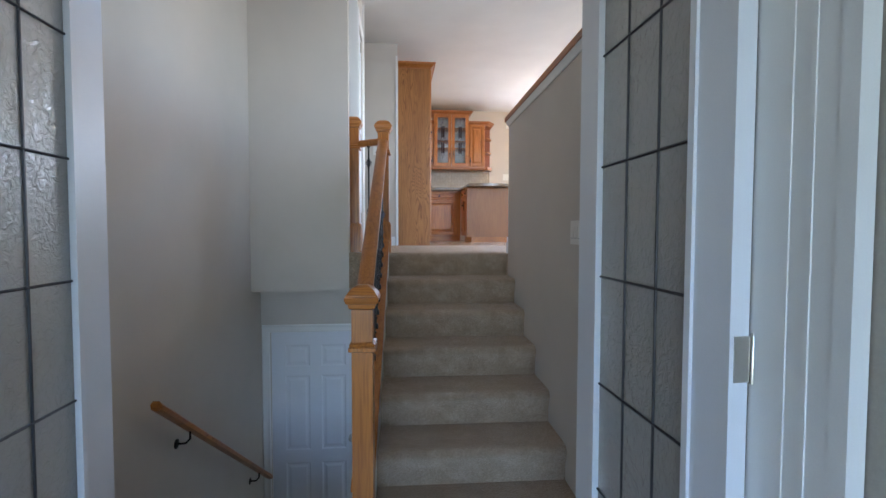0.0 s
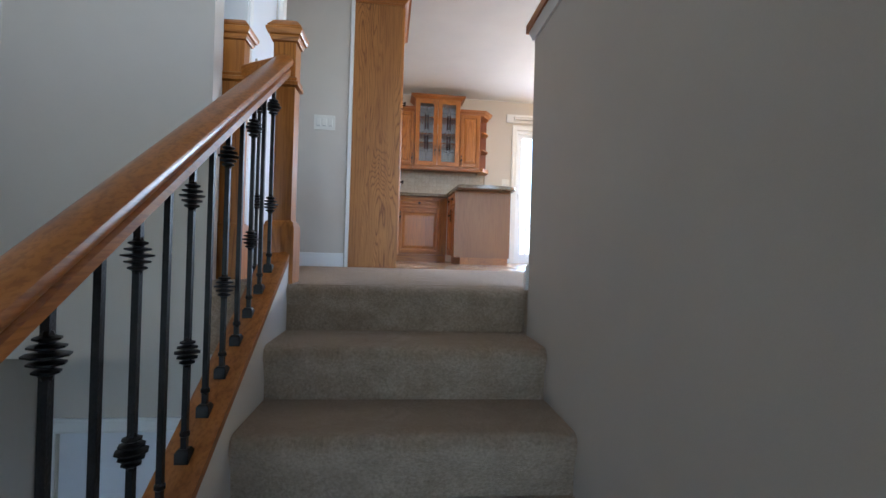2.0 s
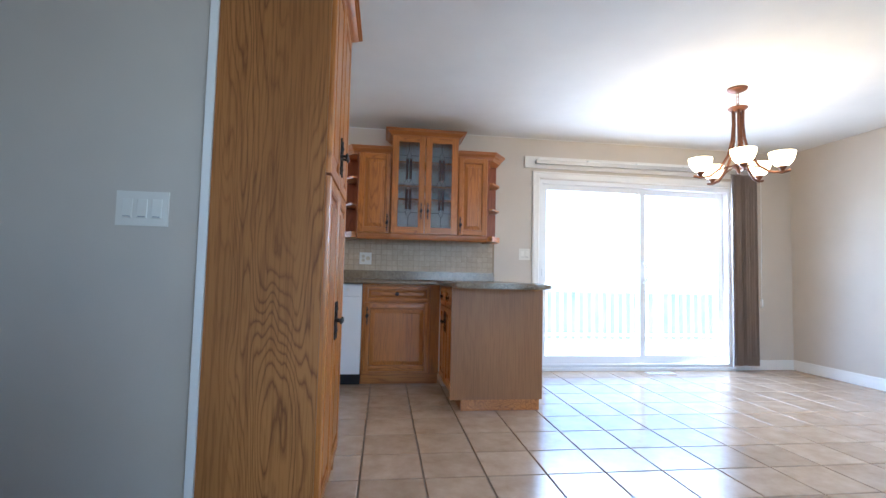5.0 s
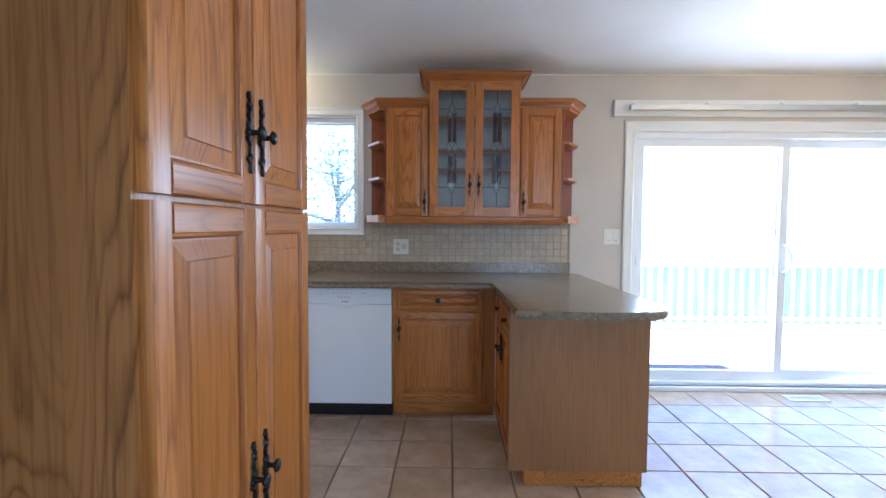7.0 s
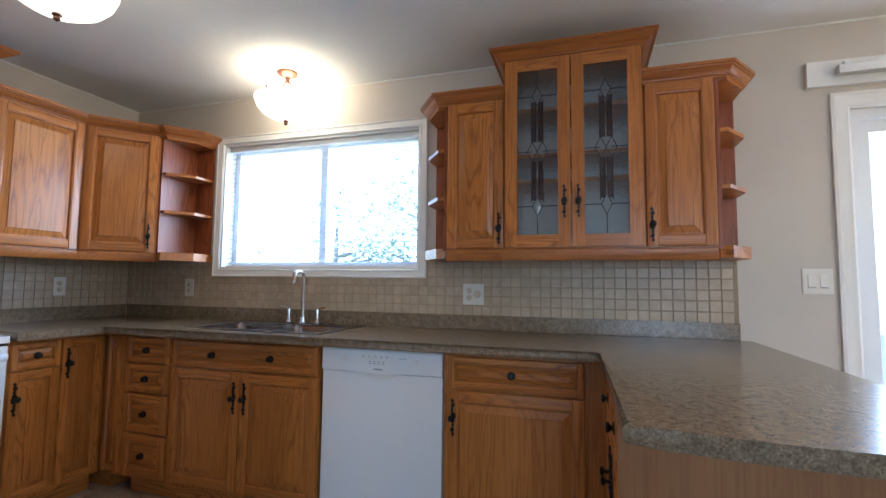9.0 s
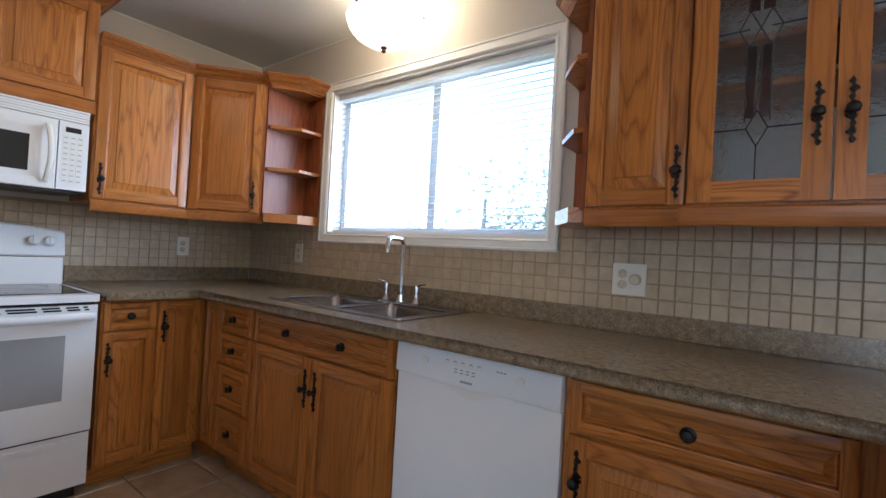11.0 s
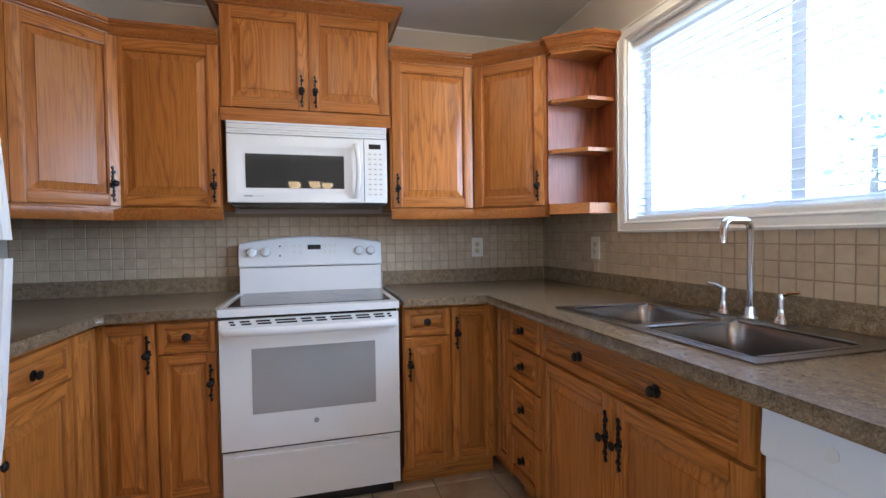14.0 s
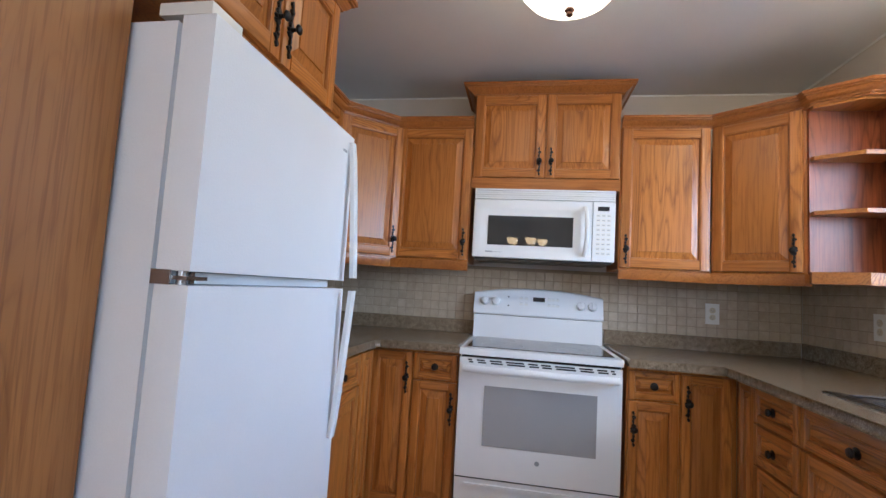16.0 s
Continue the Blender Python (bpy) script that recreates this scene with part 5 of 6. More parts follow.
# ---- plates ----
def wall_plate(m, gangs, label, category="switch"):
    """A cover plate; gangs lists 'rocker', 'outlet', 'dimmer'. Local face looks to -y, centred on the origin."""
    w, h = 0.047 * len(gangs) + 0.026, 0.118
    ob = thing("wall_plate", m, label, category, "wall plates")
    bmm = bmesh.new()
    box(bmm, -w / 2, w / 2, -0.006, 0.0, -h / 2, h / 2)
    round_edges(bmm, 0.003, 2)
    part("plate", bmm, PLASTIC, ob)
    for i, kind in enumerate(gangs):
        cx = (i - (len(gangs) - 1) / 2) * 0.047
        if kind == 'rocker':
            bmm = bmesh.new()
            loft(bmm, [[(cx - 0.0165, -0.0065, -0.033), (cx + 0.0165, -0.0065, -0.033), (cx + 0.0165, -0.0065, 0.033), (cx - 0.0165, -0.0065, 0.033)],
                       [(cx - 0.015, -0.011, -0.031), (cx + 0.015, -0.011, -0.031), (cx + 0.015, -0.0072, 0.031), (cx - 0.015, -0.0072, 0.031)]])
            part("rocker", bmm, PLASTIC, ob)
            # grey strip laid on the rocker as the shadow line at its foot
            bmm = bmesh.new()
            box(bmm, cx - 0.012, cx + 0.012, -0.0112, -0.0105, -0.030, -0.0265)
            part("shadow_gap", bmm, GREYPL, ob)
        elif kind == 'outlet':
            for cz in (-0.02, 0.02):
                bmm = bmesh.new()
                lathe(bmm, [(0.0165, 0.006), (0.0165, 0.008), (0.015, 0.009)], (cx, 0.0, cz), 16, 'y')
                sock = part("socket", bmm, IVORY, ob)
                bmm = bmesh.new()
                box(bmm, cx - 0.007, cx - 0.005, -0.0095, -0.0088, cz - 0.003, cz + 0.006)
                box(bmm, cx + 0.005, cx + 0.007, -0.0095, -0.0088, cz - 0.003, cz + 0.006)
                lathe(bmm, [(0.0025, 0.0088), (0.0025, 0.0095)], (cx, 0.0, cz - 0.008), 8, 'y')
                part("slot", bmm, GREYPL, sock)
        else:
            bmm = bmesh.new()
            lathe(bmm, [(0.021, 0.006), (0.020, 0.016), (0.017, 0.019)], (cx, 0.0, 0.0), 18, 'y')
            part("dimmer_knob", bmm, IVORY, ob)
    return ob


wall_plate(SKEW @ pose(XR - 0.0005, 2.735, 0.178, 0, 0, -90), ['rocker'] * 3, "white three-gang switch plate beside the stairs")
wall_plate(pose(0.795, 6.2495, 1.165), ['rocker'] * 3, "white three-gang switch plate beside the pantry")
wall_plate(pose(0.29, 6.2495, 0.295), ['outlet'], "white outlet low on the hall wall", "outlet")
wall_plate(pose(3.078, YN - 0.0005, 1.207), ['rocker'] * 2, "white two-gang switch plate beside the patio door")
wall_plate(pose(1.432, YN - 0.008, 1.118), ['outlet', 'dimmer'], "white outlet and dimmer plate on the backsplash", "outlet")
wall_plate(pose(-0.615, YN - 0.008, 1.13), ['outlet'], "white outlet on the backsplash by the window", "outlet")
wall_plate(pose(XW + 0.008, 8.76, 1.132, 0, 0, 90), ['outlet'], "white outlet on the backsplash beside the range", "outlet")


# ---- appliances ----
def sub(name, parent, mat, *boxes, bevel=0.0, label="", seg=2, loc=(0, 0, 0)):
    bmm = bmesh.new()
    for b in boxes:
        box(bmm, *b)
    if bevel:
        round_edges(bmm, bevel, seg)
    return part(name, bmm, mat, parent, label, loc)


fridge = thing("refrigerator", pose(1.0, 7.10, 0, 0, 0, 180), "white top-freezer refrigerator with textured doors", "refrigerator")
FWD = 0.70
sub("body", fridge, WHITE_TEX, (0.0, FWD, 0.078, 0.74, 0.03, 1.655), bevel=0.006, label="white cabinet sides")
fz = sub("freezer_door", fridge, WHITE_TEX, (0.0, FWD, 0.0, 0.068, 1.195, 1.665), bevel=0.012, seg=3)
fd = sub("fridge_door", fridge, WHITE_TEX, (0.0, FWD, 0.0, 0.068, 0.11, 1.170), bevel=0.012, seg=3)
sub("gasket", fridge, GASKET, (0.012, FWD - 0.012, 0.068, 0.078, 0.12, 1.655))
sub("divider", fridge, WHITE, (0.02, FWD - 0.02, 0.045, 0.067, 1.172, 1.193))
sub("grille", fridge, GREYPL, (0.01, FWD - 0.01, 0.05, 0.077, 0.012, 0.10))
for nm, door, za, zb, up in (("handle", fz, 1.205, 1.640, True), ("handle", fd, 0.715, 1.165, False)):
    bm = bmesh.new()
    pts = []
    for i in range(9):
        s = i / 8
        z = za + (zb - za) * s
        bulge = (1 - s) if up else s
        out = 0.006 + 0.036 * max(0.0, bulge) ** 0.75
        pts.append((FWD - 0.030, -out, z))
    rings = []
    for x, y, z in pts:
        rings.append([(x - 0.012, y + 0.008, z), (x - 0.012, y - 0.005, z), (x - 0.008, y - 0.010, z), (x + 0.008, y - 0.010, z), (x + 0.012, y - 0.005, z), (x + 0.012, y + 0.008, z)])
    loft(bm, rings)
    part(nm, bm, WHITE, door)
bm = bmesh.new()
box(bm, 0.0, 0.055, 0.006, 0.066, 1.179, 1.186)
box(bm, -0.004, 0.0, 0.036, 0.074, 1.170, 1.196)
lathe(bm, [(0.009, 1.168), (0.009, 1.198)], (0.016, 0.028, 0.0), 12)
lathe(bm, [(0.006, 1.172), (0.006, 1.194)], (0.040, 0.028, 0.0), 10)
part("hinge", bm, STEEL, fridge, "dark steel centre hinge")
sub("hinge_cover", fridge, PLASTIC, (0.0, 0.09, 0.01, 0.12, 1.666, 1.690), bevel=0.008)
sub("badge", fz, MARK, (FWD - 0.085, FWD - 0.055, -0.0012, -0.0003, 1.60, 1.608))

rg = thing("range", pose(-0.560, 7.384, 0, 0, 0, 90), "white freestanding electric range with black ceramic top", "range")
RW = 0.762
sub("body", rg, WHITE, (0.002, RW - 0.002, 0.03, 0.615, 0.05, 0.875), bevel=0.003)
sub("foot_recess", rg, BLACK, (0.03, RW - 0.03, 0.05, 0.5, 0.0, 0.048))
dr = sub("drawer", rg, WHITE, (0.004, RW - 0.004, 0.0, 0.028, 0.065, 0.296), bevel=0.008, seg=3)
# black strip filling the gap over the drawer, in place of its shade
sub("drawer_gap", rg, BLACK, (0.006, RW - 0.006, -0.004, 0.029, 0.2975, 0.3045))
sub("drawer_lip", dr, WHITE, (0.05, RW - 0.05, -0.008, 0.0, 0.262, 0.276), bevel=0.003)
od = sub("oven_door", rg, WHITE, (0.003, RW - 0.003, -0.012, 0.028, 0.306, 0.862), bevel=0.010, seg=3)
sub("oven_window", od, OVENGLASS, (0.128, 0.650, -0.0138, -0.0115, 0.455, 0.735), bevel=0.0008, label="grey dotted glass")
bm = bmesh.new()
lathe(bm, [(0.011, 0.0), (0.011, 0.002)], (0.388, -0.0125, 0.402), 20, 'y')
part("badge", bm, GREYPL, od)
bm = bmesh.new()
rings = []
for i in range(13):
    s = i / 12
    x = 0.022 + (RW - 0.044) * s
    out = 0.016 + 0.040 * math.sin(math.pi * min(max(s, 0.02), 0.98)) ** 0.35
    rings.append([(x, -0.012 - out + 0.013 * math.cos(a) * 1.0, 0.816 + 0.019 * math.sin(a)) for a in [2 * math.pi * k / 10 for k in range(10)]])
loft(bm, rings)
part("handle", bm, WHITE, od)
for x in (0.035, RW - 0.035):
    sub("handle_post", od, WHITE, (x - 0.014, x + 0.014, -0.035, -0.0125, 0.798, 0.826), bevel=0.005)
for k, (xa, xb) in enumerate(((0.042, 0.062), (0.085, 0.125), (0.148, 0.205), (0.225, 0.31), (0.330, 0.375), (0.390, 0.435), (0.455, 0.545), (0.565, 0.625), (0.645, 0.69), (0.706, 0.722))):
    sub("vent_slot", od, BLACK, (xa, xb, -0.0136, -0.0118, 0.8495, 0.8565))
    sub("vent_slot", od, BLACK, (xa + 0.006, xb + 0.006, -0.0136, -0.0118, 0.8385, 0.8455))
sub("gap_strip", rg, BLACK, (0.01, RW - 0.01, -0.002, 0.03, 0.864, 0.8745))
bm = bmesh.new()
box(bm, 0.0, RW, -0.018, 0.60, 0.876, 0.908)
round_edges(bm, 0.010, 3)
part("cooktop_frame", bm, WHITE, rg)
sub("cooktop_glass", rg, DARKGLASS, (0.03, RW - 0.03, 0.045, 0.545, 0.9085, 0.9115), label="black ceramic glass")
for cx, cy, r in ((0.20, 0.16, 0.11), (0.56, 0.16, 0.085), (0.20, 0.40, 0.08), (0.56, 0.40, 0.11)):
    bm = bmesh.new()
    lathe(bm, [(r - 0.003, 0.9116), (r - 0.003, 0.9120), (r, 0.9120), (r, 0.9116)], (cx, cy, 0), 40, caps=False)
    part("burner_ring", bm, GREYPL, rg)
bm = bmesh.new()
loft(bm, [[(x, 0.552, 0.905), (x, 0.560, 1.045), (x, 0.635, 1.045), (x, 0.635, 0.905)] for x in (0.004, RW - 0.004)])
round_edges(bm, 0.004, 2)
part("back_guard", bm, WHITE, rg)
bm = bmesh.new()
rings = []
for i in range(17):
    s = i / 16
    x = RW * s
    top = 1.180 + 0.035 * (1 - (2 * s - 1) ** 2)
    rings.append([(x, 0.552, 1.050), (x, 0.548, 1.058), (x, 0.578, top - 0.008), (x, 0.590, top), (x, 0.632, top), (x, 0.638, top - 0.008), (x, 0.638, 1.050)])
loft(bm, rings)
cp = part("control_panel", bm, WHITE, rg)
for x in (0.065, 0.135, 0.635, 0.700):
    bm = bmesh.new()
    lathe(bm, [(0.026, 0.0), (0.025, 0.014), (0.021, 0.018), (0.020, 0.020)], (0, 0, 0), 20, 'y')
    box(bm, -0.004, 0.004, -0.026, -0.018, -0.020, 0.020)
    k = part("knob", bm, WHITE, cp, "", (x, 0.561, 1.128))
    k.rotation_euler = (radians(-14), 0, 0)


def on_panel(name, mat, xa, xb, za, zb, lift=0.001):
    """A thin print on the sloping control panel."""
    bmm = bmesh.new()
    def yy(z):
        crest = 1.180 + 0.035 * (1 - (xa + xb - RW) ** 2 / RW ** 2)
        return 0.548 + (z - 1.058) * 0.030 / (crest - 1.066) - lift
    loft(bmm, [[(xa, yy(z), z), (xb, yy(z), z), (xb, yy(z) + 0.0018, z), (xa, yy(z) + 0.0018, z)] for z in (za, zb)])
    return part(name, bmm, mat, cp)


on_panel("display", BLACK, 0.355, 0.425, 1.140, 1.166, 0.0018)
for x in (0.285, 0.315, 0.450, 0.475, 0.500):
    for z in (1.120, 1.155):
        on_panel("button", PLASTIC, x - 0.010, x + 0.010, z - 0.006, z + 0.006, 0.0014)
        on_panel("button_mark", MARK, x - 0.007, x + 0.007, z + 0.008, z + 0.0095, 0.0012)
for z in (1.108, 1.160):
    on_panel("pilot_light", BLACK, 0.205, 0.213, z - 0.004, z + 0.004, 0.0014)

mw = thing("microwave", pose(-0.825, 7.384, 0, 0, 0, 90), "white over-the-range microwave with smoked window", "microwave")
sub("body", mw, WHITE, (0.002, RW - 0.002, 0.02, 0.365, 1.378, 1.762), bevel=0.003)
sub("underside", mw, BLACK, (0.012, RW - 0.012, 0.025, 0.36, 1.366, 1.3765))
for k in range(5):
    sub("louvre", mw, WHITE, (0.004, RW - 0.004, 0.0 + 0.002 * (k % 2), 0.02, 1.704 + k * 0.0118, 1.714 + k * 0.0118), bevel=0.002)
bm = bmesh.new()
rings = []
wx0, wx1, wz0, wz1 = 0.082, 0.545, 1.446, 1.612
outer = (0.002, 0.640, 1.376, 1.700)
spec = [(outer, 0.02), (outer, 0.004), ((0.006, 0.636, 1.380, 1.696), 0.0), ((wx0 - 0.045, wx1 + 0.045, wz0 - 0.030, wz1 + 0.045), 0.0), ((wx0 - 0.035, wx1 + 0.035, wz0 - 0.02, wz1 + 0.035), 0.004), ((wx0, wx1, wz0, wz1), 0.012)]
for (a, b, c, d), y in spec:
    rings.append([(a, y, c), (b, y, c), (b, y, d), (a, y, d)])
loft(bm, rings)
md = part("door", bm, WHITE, mw)
bm = bmesh.new()
loft(bm, [[(wx0 + 0.001, y, z), (wx1 - 0.001, y, z), (wx1 - 0.001, y + 0.002, z), (wx0 + 0.001, y + 0.002, z)] for y, z in ((0.0108, wz0 + 0.001), (0.0082, wz1 - 0.001))])
part("window", bm, MWGLASS, md, "smoked glass", smooth=False)
bm = bmesh.new()
rings = []
for i in range(11):
    s = i / 10
    z = 1.402 + 0.27 * s
    out = 0.006 + 0.034 * math.sin(math.pi * s) ** 0.6
    rings.append([(0.602 + 0.011 * math.cos(a) + 0.010 * math.sin(math.pi * s), -out + 0.007 * math.sin(a), z) for a in [2 * math.pi * k / 10 for k in range(10)]])
loft(bm, rings)
part("handle", bm, PLASTIC, md)
sub("badge", md, MARK, (0.075, 0.115, -0.0012, -0.0002, 1.404, 1.411))
sub("badge_line", md, MARK, (0.120, 0.165, -0.0010, -0.0002, 1.406, 1.408))
mp_ = sub("control_panel", mw, WHITE, (0.645, RW - 0.003, 0.0, 0.0195, 1.378, 1.699), bevel=0.003)
sub("display", mp_, BLACK, (0.668, 0.728, -0.0015, 0.0, 1.650, 1.674))
for r in range(9):
    for c in range(3):
        x, z = 0.672 + c * 0.027, 1.625 - r * 0.0255
        sub("key", mp_, PLASTIC, (x - 0.011, x + 0.011, -0.0014, -0.0001, z - 0.009, z + 0.009))
        sub("key_mark", mp_, MARK, (x - 0.007, x + 0.007, -0.0020, -0.0015, z - 0.003, z + 0.001))

dwm = thing("dishwasher", pose(0.840, 8.622, 0.010), "white built-in dishwasher under the worktop", "dishwasher")
DW = 0.596
sub("body", dwm, WHITE, (0.004, DW - 0.004, 0.03, 0.56, 0.085, 0.862))
sub("kick_plate", dwm, BLACK, (0.0, DW, 0.055, 0.30, -0.009, 0.082))
sub("door", dwm, WHITE, (0.0, DW, 0.006, 0.029, 0.088, 0.752), bevel=0.005)
bm = bmesh.new()
rings = []
for i in range(17):
    s = i / 16
    dip = 0.024 * math.exp(-((s - 0.5) / 0.13) ** 2)
    rings.append([(DW * s, 0.028, 0.758), (DW * s, -0.004, 0.756 - dip * 0.3), (DW * s, -0.008, 0.764 - dip * 0.2), (DW * s, -0.003, 0.850), (DW * s, 0.004, 0.858), (DW * s, 0.028, 0.858)])
loft(bm, rings)
dp = part("control_panel", bm, WHITE, dwm)
bm = bmesh.new()
loft(bm, [[(0.21 + 0.18 * s, 0.0055, 0.748 - 0.028 * math.sin(math.pi * s)), (0.21 + 0.18 * s, 0.004, 0.748 - 0.028 * math.sin(math.pi * s)), (0.21 + 0.18 * s, 0.002, 0.7545), (0.21 + 0.18 * s, 0.0055, 0.7545)] for s in [i / 10 for i in range(11)]])
part("grip_recess", bm, PLASTIC, dwm)


def on_dw(name, mat, x, z, hw, hh):
    y = -0.008 + (z - 0.764) / 0.086 * 0.005
    return sub(name, dp, mat, (x - hw, x + hw, y - 0.0012, y + 0.002, z - hh, z + hh))


for i, x in enumerate((0.215, 0.245, 0.275, 0.305, 0.335)):
    on_dw("button", PLASTIC, x, 0.822, 0.010, 0.004)
    on_dw("button_mark", MARK, x, 0.829, 0.006, 0.0016)
for r in range(2):
    for i, x in enumerate((0.250, 0.272, 0.294, 0.316)):
        on_dw("indicator", GREYPL, x, 0.806 - r * 0.009, 0.006, 0.0015)
for x in (0.400, 0.412, 0.424):
    on_dw("indicator", GREYPL, x, 0.826, 0.004, 0.0018)
for x in (0.125, 0.475):
    bm = bmesh.new()
    lathe(bm, [(0.014, 0.0), (0.014, 0.004), (0.011, 0.005)], (x, -0.004, 0.812), 18, 'y')
    part("round_button", bm, PLASTIC, dp)
on_dw("badge", MARK, 0.292, 0.772, 0.022, 0.0035)

# sink and tap
sink = thing("sink", pose(0, 0, 0), "double-bowl stainless steel sink in the worktop", "sink")
a, b, c, d = SINK


def rrect(x0, x1, y0, y1, r, z, n=5):
    pts = []
    for cx, cy, st in ((x1 - r, y1 - r, 0), (x0 + r, y1 - r, 90), (x0 + r, y0 + r, 180), (x1 - r, y0 + r, 270)):
        for i in range(n + 1):
            t = radians(st + 90 * i / n)
            pts.append((cx + r * math.cos(t), cy + r * math.sin(t), z))
    return pts


zt = CT1
mid_x = (a + b) / 2
cells = [(a + 0.035, mid_x - 0.018), (mid_x + 0.018, b - 0.035)]
for xa, xb in cells:
    bm = bmesh.new()
    ya, yb = c + 0.035, d - 0.085
    loft(bm, [rrect(xa - 0.004, xb + 0.004, ya - 0.004, yb + 0.004, 0.05, zt + 0.0058), rrect(xa, xb, ya, yb, 0.05, zt + 0.003), rrect(xa + 0.006, xb - 0.006, ya + 0.006, yb - 0.006, 0.05, zt - 0.02), rrect(xa + 0.012, xb - 0.012, ya + 0.012, yb - 0.012, 0.055, zt - 0.15), rrect(xa + 0.045, xb - 0.045, ya + 0.045, yb - 0.045, 0.04, zt - 0.172)], caps=False)
    cap = rrect(xa + 0.045, xb - 0.045, ya + 0.045, yb - 0.045, 0.04, zt - 0.172)
    bm.faces.new([bm.verts.new(p) for p in cap])
    bowl = part("bowl", bm, STEEL, sink)
    bm = bmesh.new()
    lathe(bm, [(0.042, zt - 0.171), (0.042, zt - 0.168), (0.030, zt - 0.1695), (0.028, zt - 0.176)], ((xa + xb) / 2, (ya + yb) / 2, 0), 20)
    part("drain", bm, CHROME, bowl)
bm = bmesh.new()
ya, yb = c + 0.034, d - 0.084
for x0_, x1_, y0_, y1_ in ((a, cells[0][0] + 0.012, c, d), (cells[1][1] - 0.012, b, c, d), (cells[0][0] + 0.012, cells[1][1] - 0.012, c, ya + 0.012), (cells[0][0] + 0.012, cells[1][1] - 0.012, yb - 0.012, d), (cells[0][1] - 0.010, cells[1][0] + 0.010, ya + 0.012, yb - 0.012)):
    box(bm, x0_, x1_, y0_, y1_, zt + 0.0005, zt + 0.005)
bmesh.ops.remove_doubles(bm, verts=bm.verts, dist=0.0005)
part("rim", bm, STEEL, sink, smooth=False)
tap = thing("kitchen_tap", pose(0.388, 9.115, zt + 0.005), "chrome two-handle kitchen tap with a squared spout", "tap")
bm = bmesh.new()
lathe(bm, [(0.028, 0.0), (0.028, 0.006), (0.020, 0.012), (0.017, 0.04)], sides=18)
part("base", bm, CHROME, tap)
bm = bmesh.new()
box(bm, -0.13, 0.13, -0.026, 0.026, 0.0, 0.007)
round_edges(bm, 0.003, 2)
part("deck_plate", bm, CHROME, tap)
bm = bmesh.new()
tube(bm, [(0, 0, 0.03), (0, 0, 0.285), (0, -0.006, 0.303), (0, -0.022, 0.312), (0.020, -0.11, 0.314), (0.023, -0.128, 0.306), (0.024, -0.134, 0.288), (0.024, -0.135, 0.245)], [0.0115] * 7 + [0.013], 14)
part("spout", bm, CHROME, tap)
for x in (-0.10, 0.10):
    bm = bmesh.new()
    lathe(bm, [(0.020, 0.006), (0.018, 0.014), (0.0125, 0.024), (0.010, 0.05), (0.011, 0.075), (0.009, 0.092)], (x, 0, 0), 16)
    s = 1 if x > 0 else -1
    tube(bm, [(x, 0, 0.086), (x + s * 0.03, -0.004, 0.098), (x + s * 0.06, -0.008, 0.102)], [0.006, 0.005, 0.004], 8)
    part("handle", bm, CHROME, tap)


# ---- ceiling lamps ----
def ceiling_lamp(x, y, label):
    ob = thing("ceiling_lamp", pose(x, y, CEIL_Z), label, "ceiling light", "ceiling lamps")
    bmm = bmesh.new()
    lathe(bmm, [(0.062, -0.001), (0.062, -0.010), (0.050, -0.022), (0.018, -0.032), (0.012, -0.05), (0.012, -0.07)], sides=24)
    part("canopy", bmm, BRONZE, ob)
    for k in range(3):
        t = radians(30 + 120 * k)
        bmm = bmesh.new()
        tube(bmm, [(0.010 * math.cos(t), 0.010 * math.sin(t), -0.05), (0.03 * math.cos(t), 0.03 * math.sin(t), -0.095), (0.09 * math.cos(t), 0.09 * math.sin(t), -0.145), (0.178 * math.cos(t), 0.178 * math.sin(t), -0.168), (0.190 * math.cos(t), 0.190 * math.sin(t), -0.160)], 0.006, 8)
        part("arm", bmm, BRONZE, ob)
    bmm = bmesh.new()
    prof = [(0.185, -0.170), (0.183, -0.185), (0.170, -0.220), (0.140, -0.255), (0.095, -0.282), (0.045, -0.296), (0.008, -0.300)]
    inner = [(r - 0.005 if r > 0.01 else r, z + 0.005) for r, z in prof[::-1]]
    lathe(bmm, prof + inner + prof[:1], sides=36, caps=False)
    bowl_ob = part("glass_bowl", bmm, BOWL, ob, "glowing alabaster glass bowl")
    bowl_ob.visible_shadow = False
    bmm = bmesh.new()
    lathe(bmm, [(0.012, -0.298), (0.017, -0.306), (0.010, -0.314), (0.012, -0.322), (0.003, -0.330)], sides=14)
    part("finial", bmm, BRONZE, ob)
    return ob


ceiling_lamp(0.32, 8.97, "lit bronze ceiling lamp with an alabaster bowl over the sink")
ceiling_lamp(0.20, 7.785, "lit bronze ceiling lamp with an alabaster bowl in mid kitchen")

ch = thing("chandelier", pose(4.27, 7.70, CEIL_Z), "lit bronze five-arm chandelier with opal glass shades", "chandelier")
bm = bmesh.new()
lathe(bm, [(0.070, -0.001), (0.068, -0.010), (0.050, -0.024), (0.015, -0.034)], sides=24)
part("canopy", bm, BRONZE, ch)
for k in range(4):
    bm = bmesh.new()
    pts = []
    for i in range(13):
        t = 2 * math.pi * i / 12
        p, q = 0.012 * math.cos(t), 0.020 * math.sin(t)
        pts.append((p, 0, -0.050 - k * 0.028 + q) if k % 2 == 0 else (0, p, -0.050 - k * 0.028 + q))
    tube(bm, pts, 0.0028, 6)
    part("chain_link", bm, BRONZE, ch)
bm = bmesh.new()
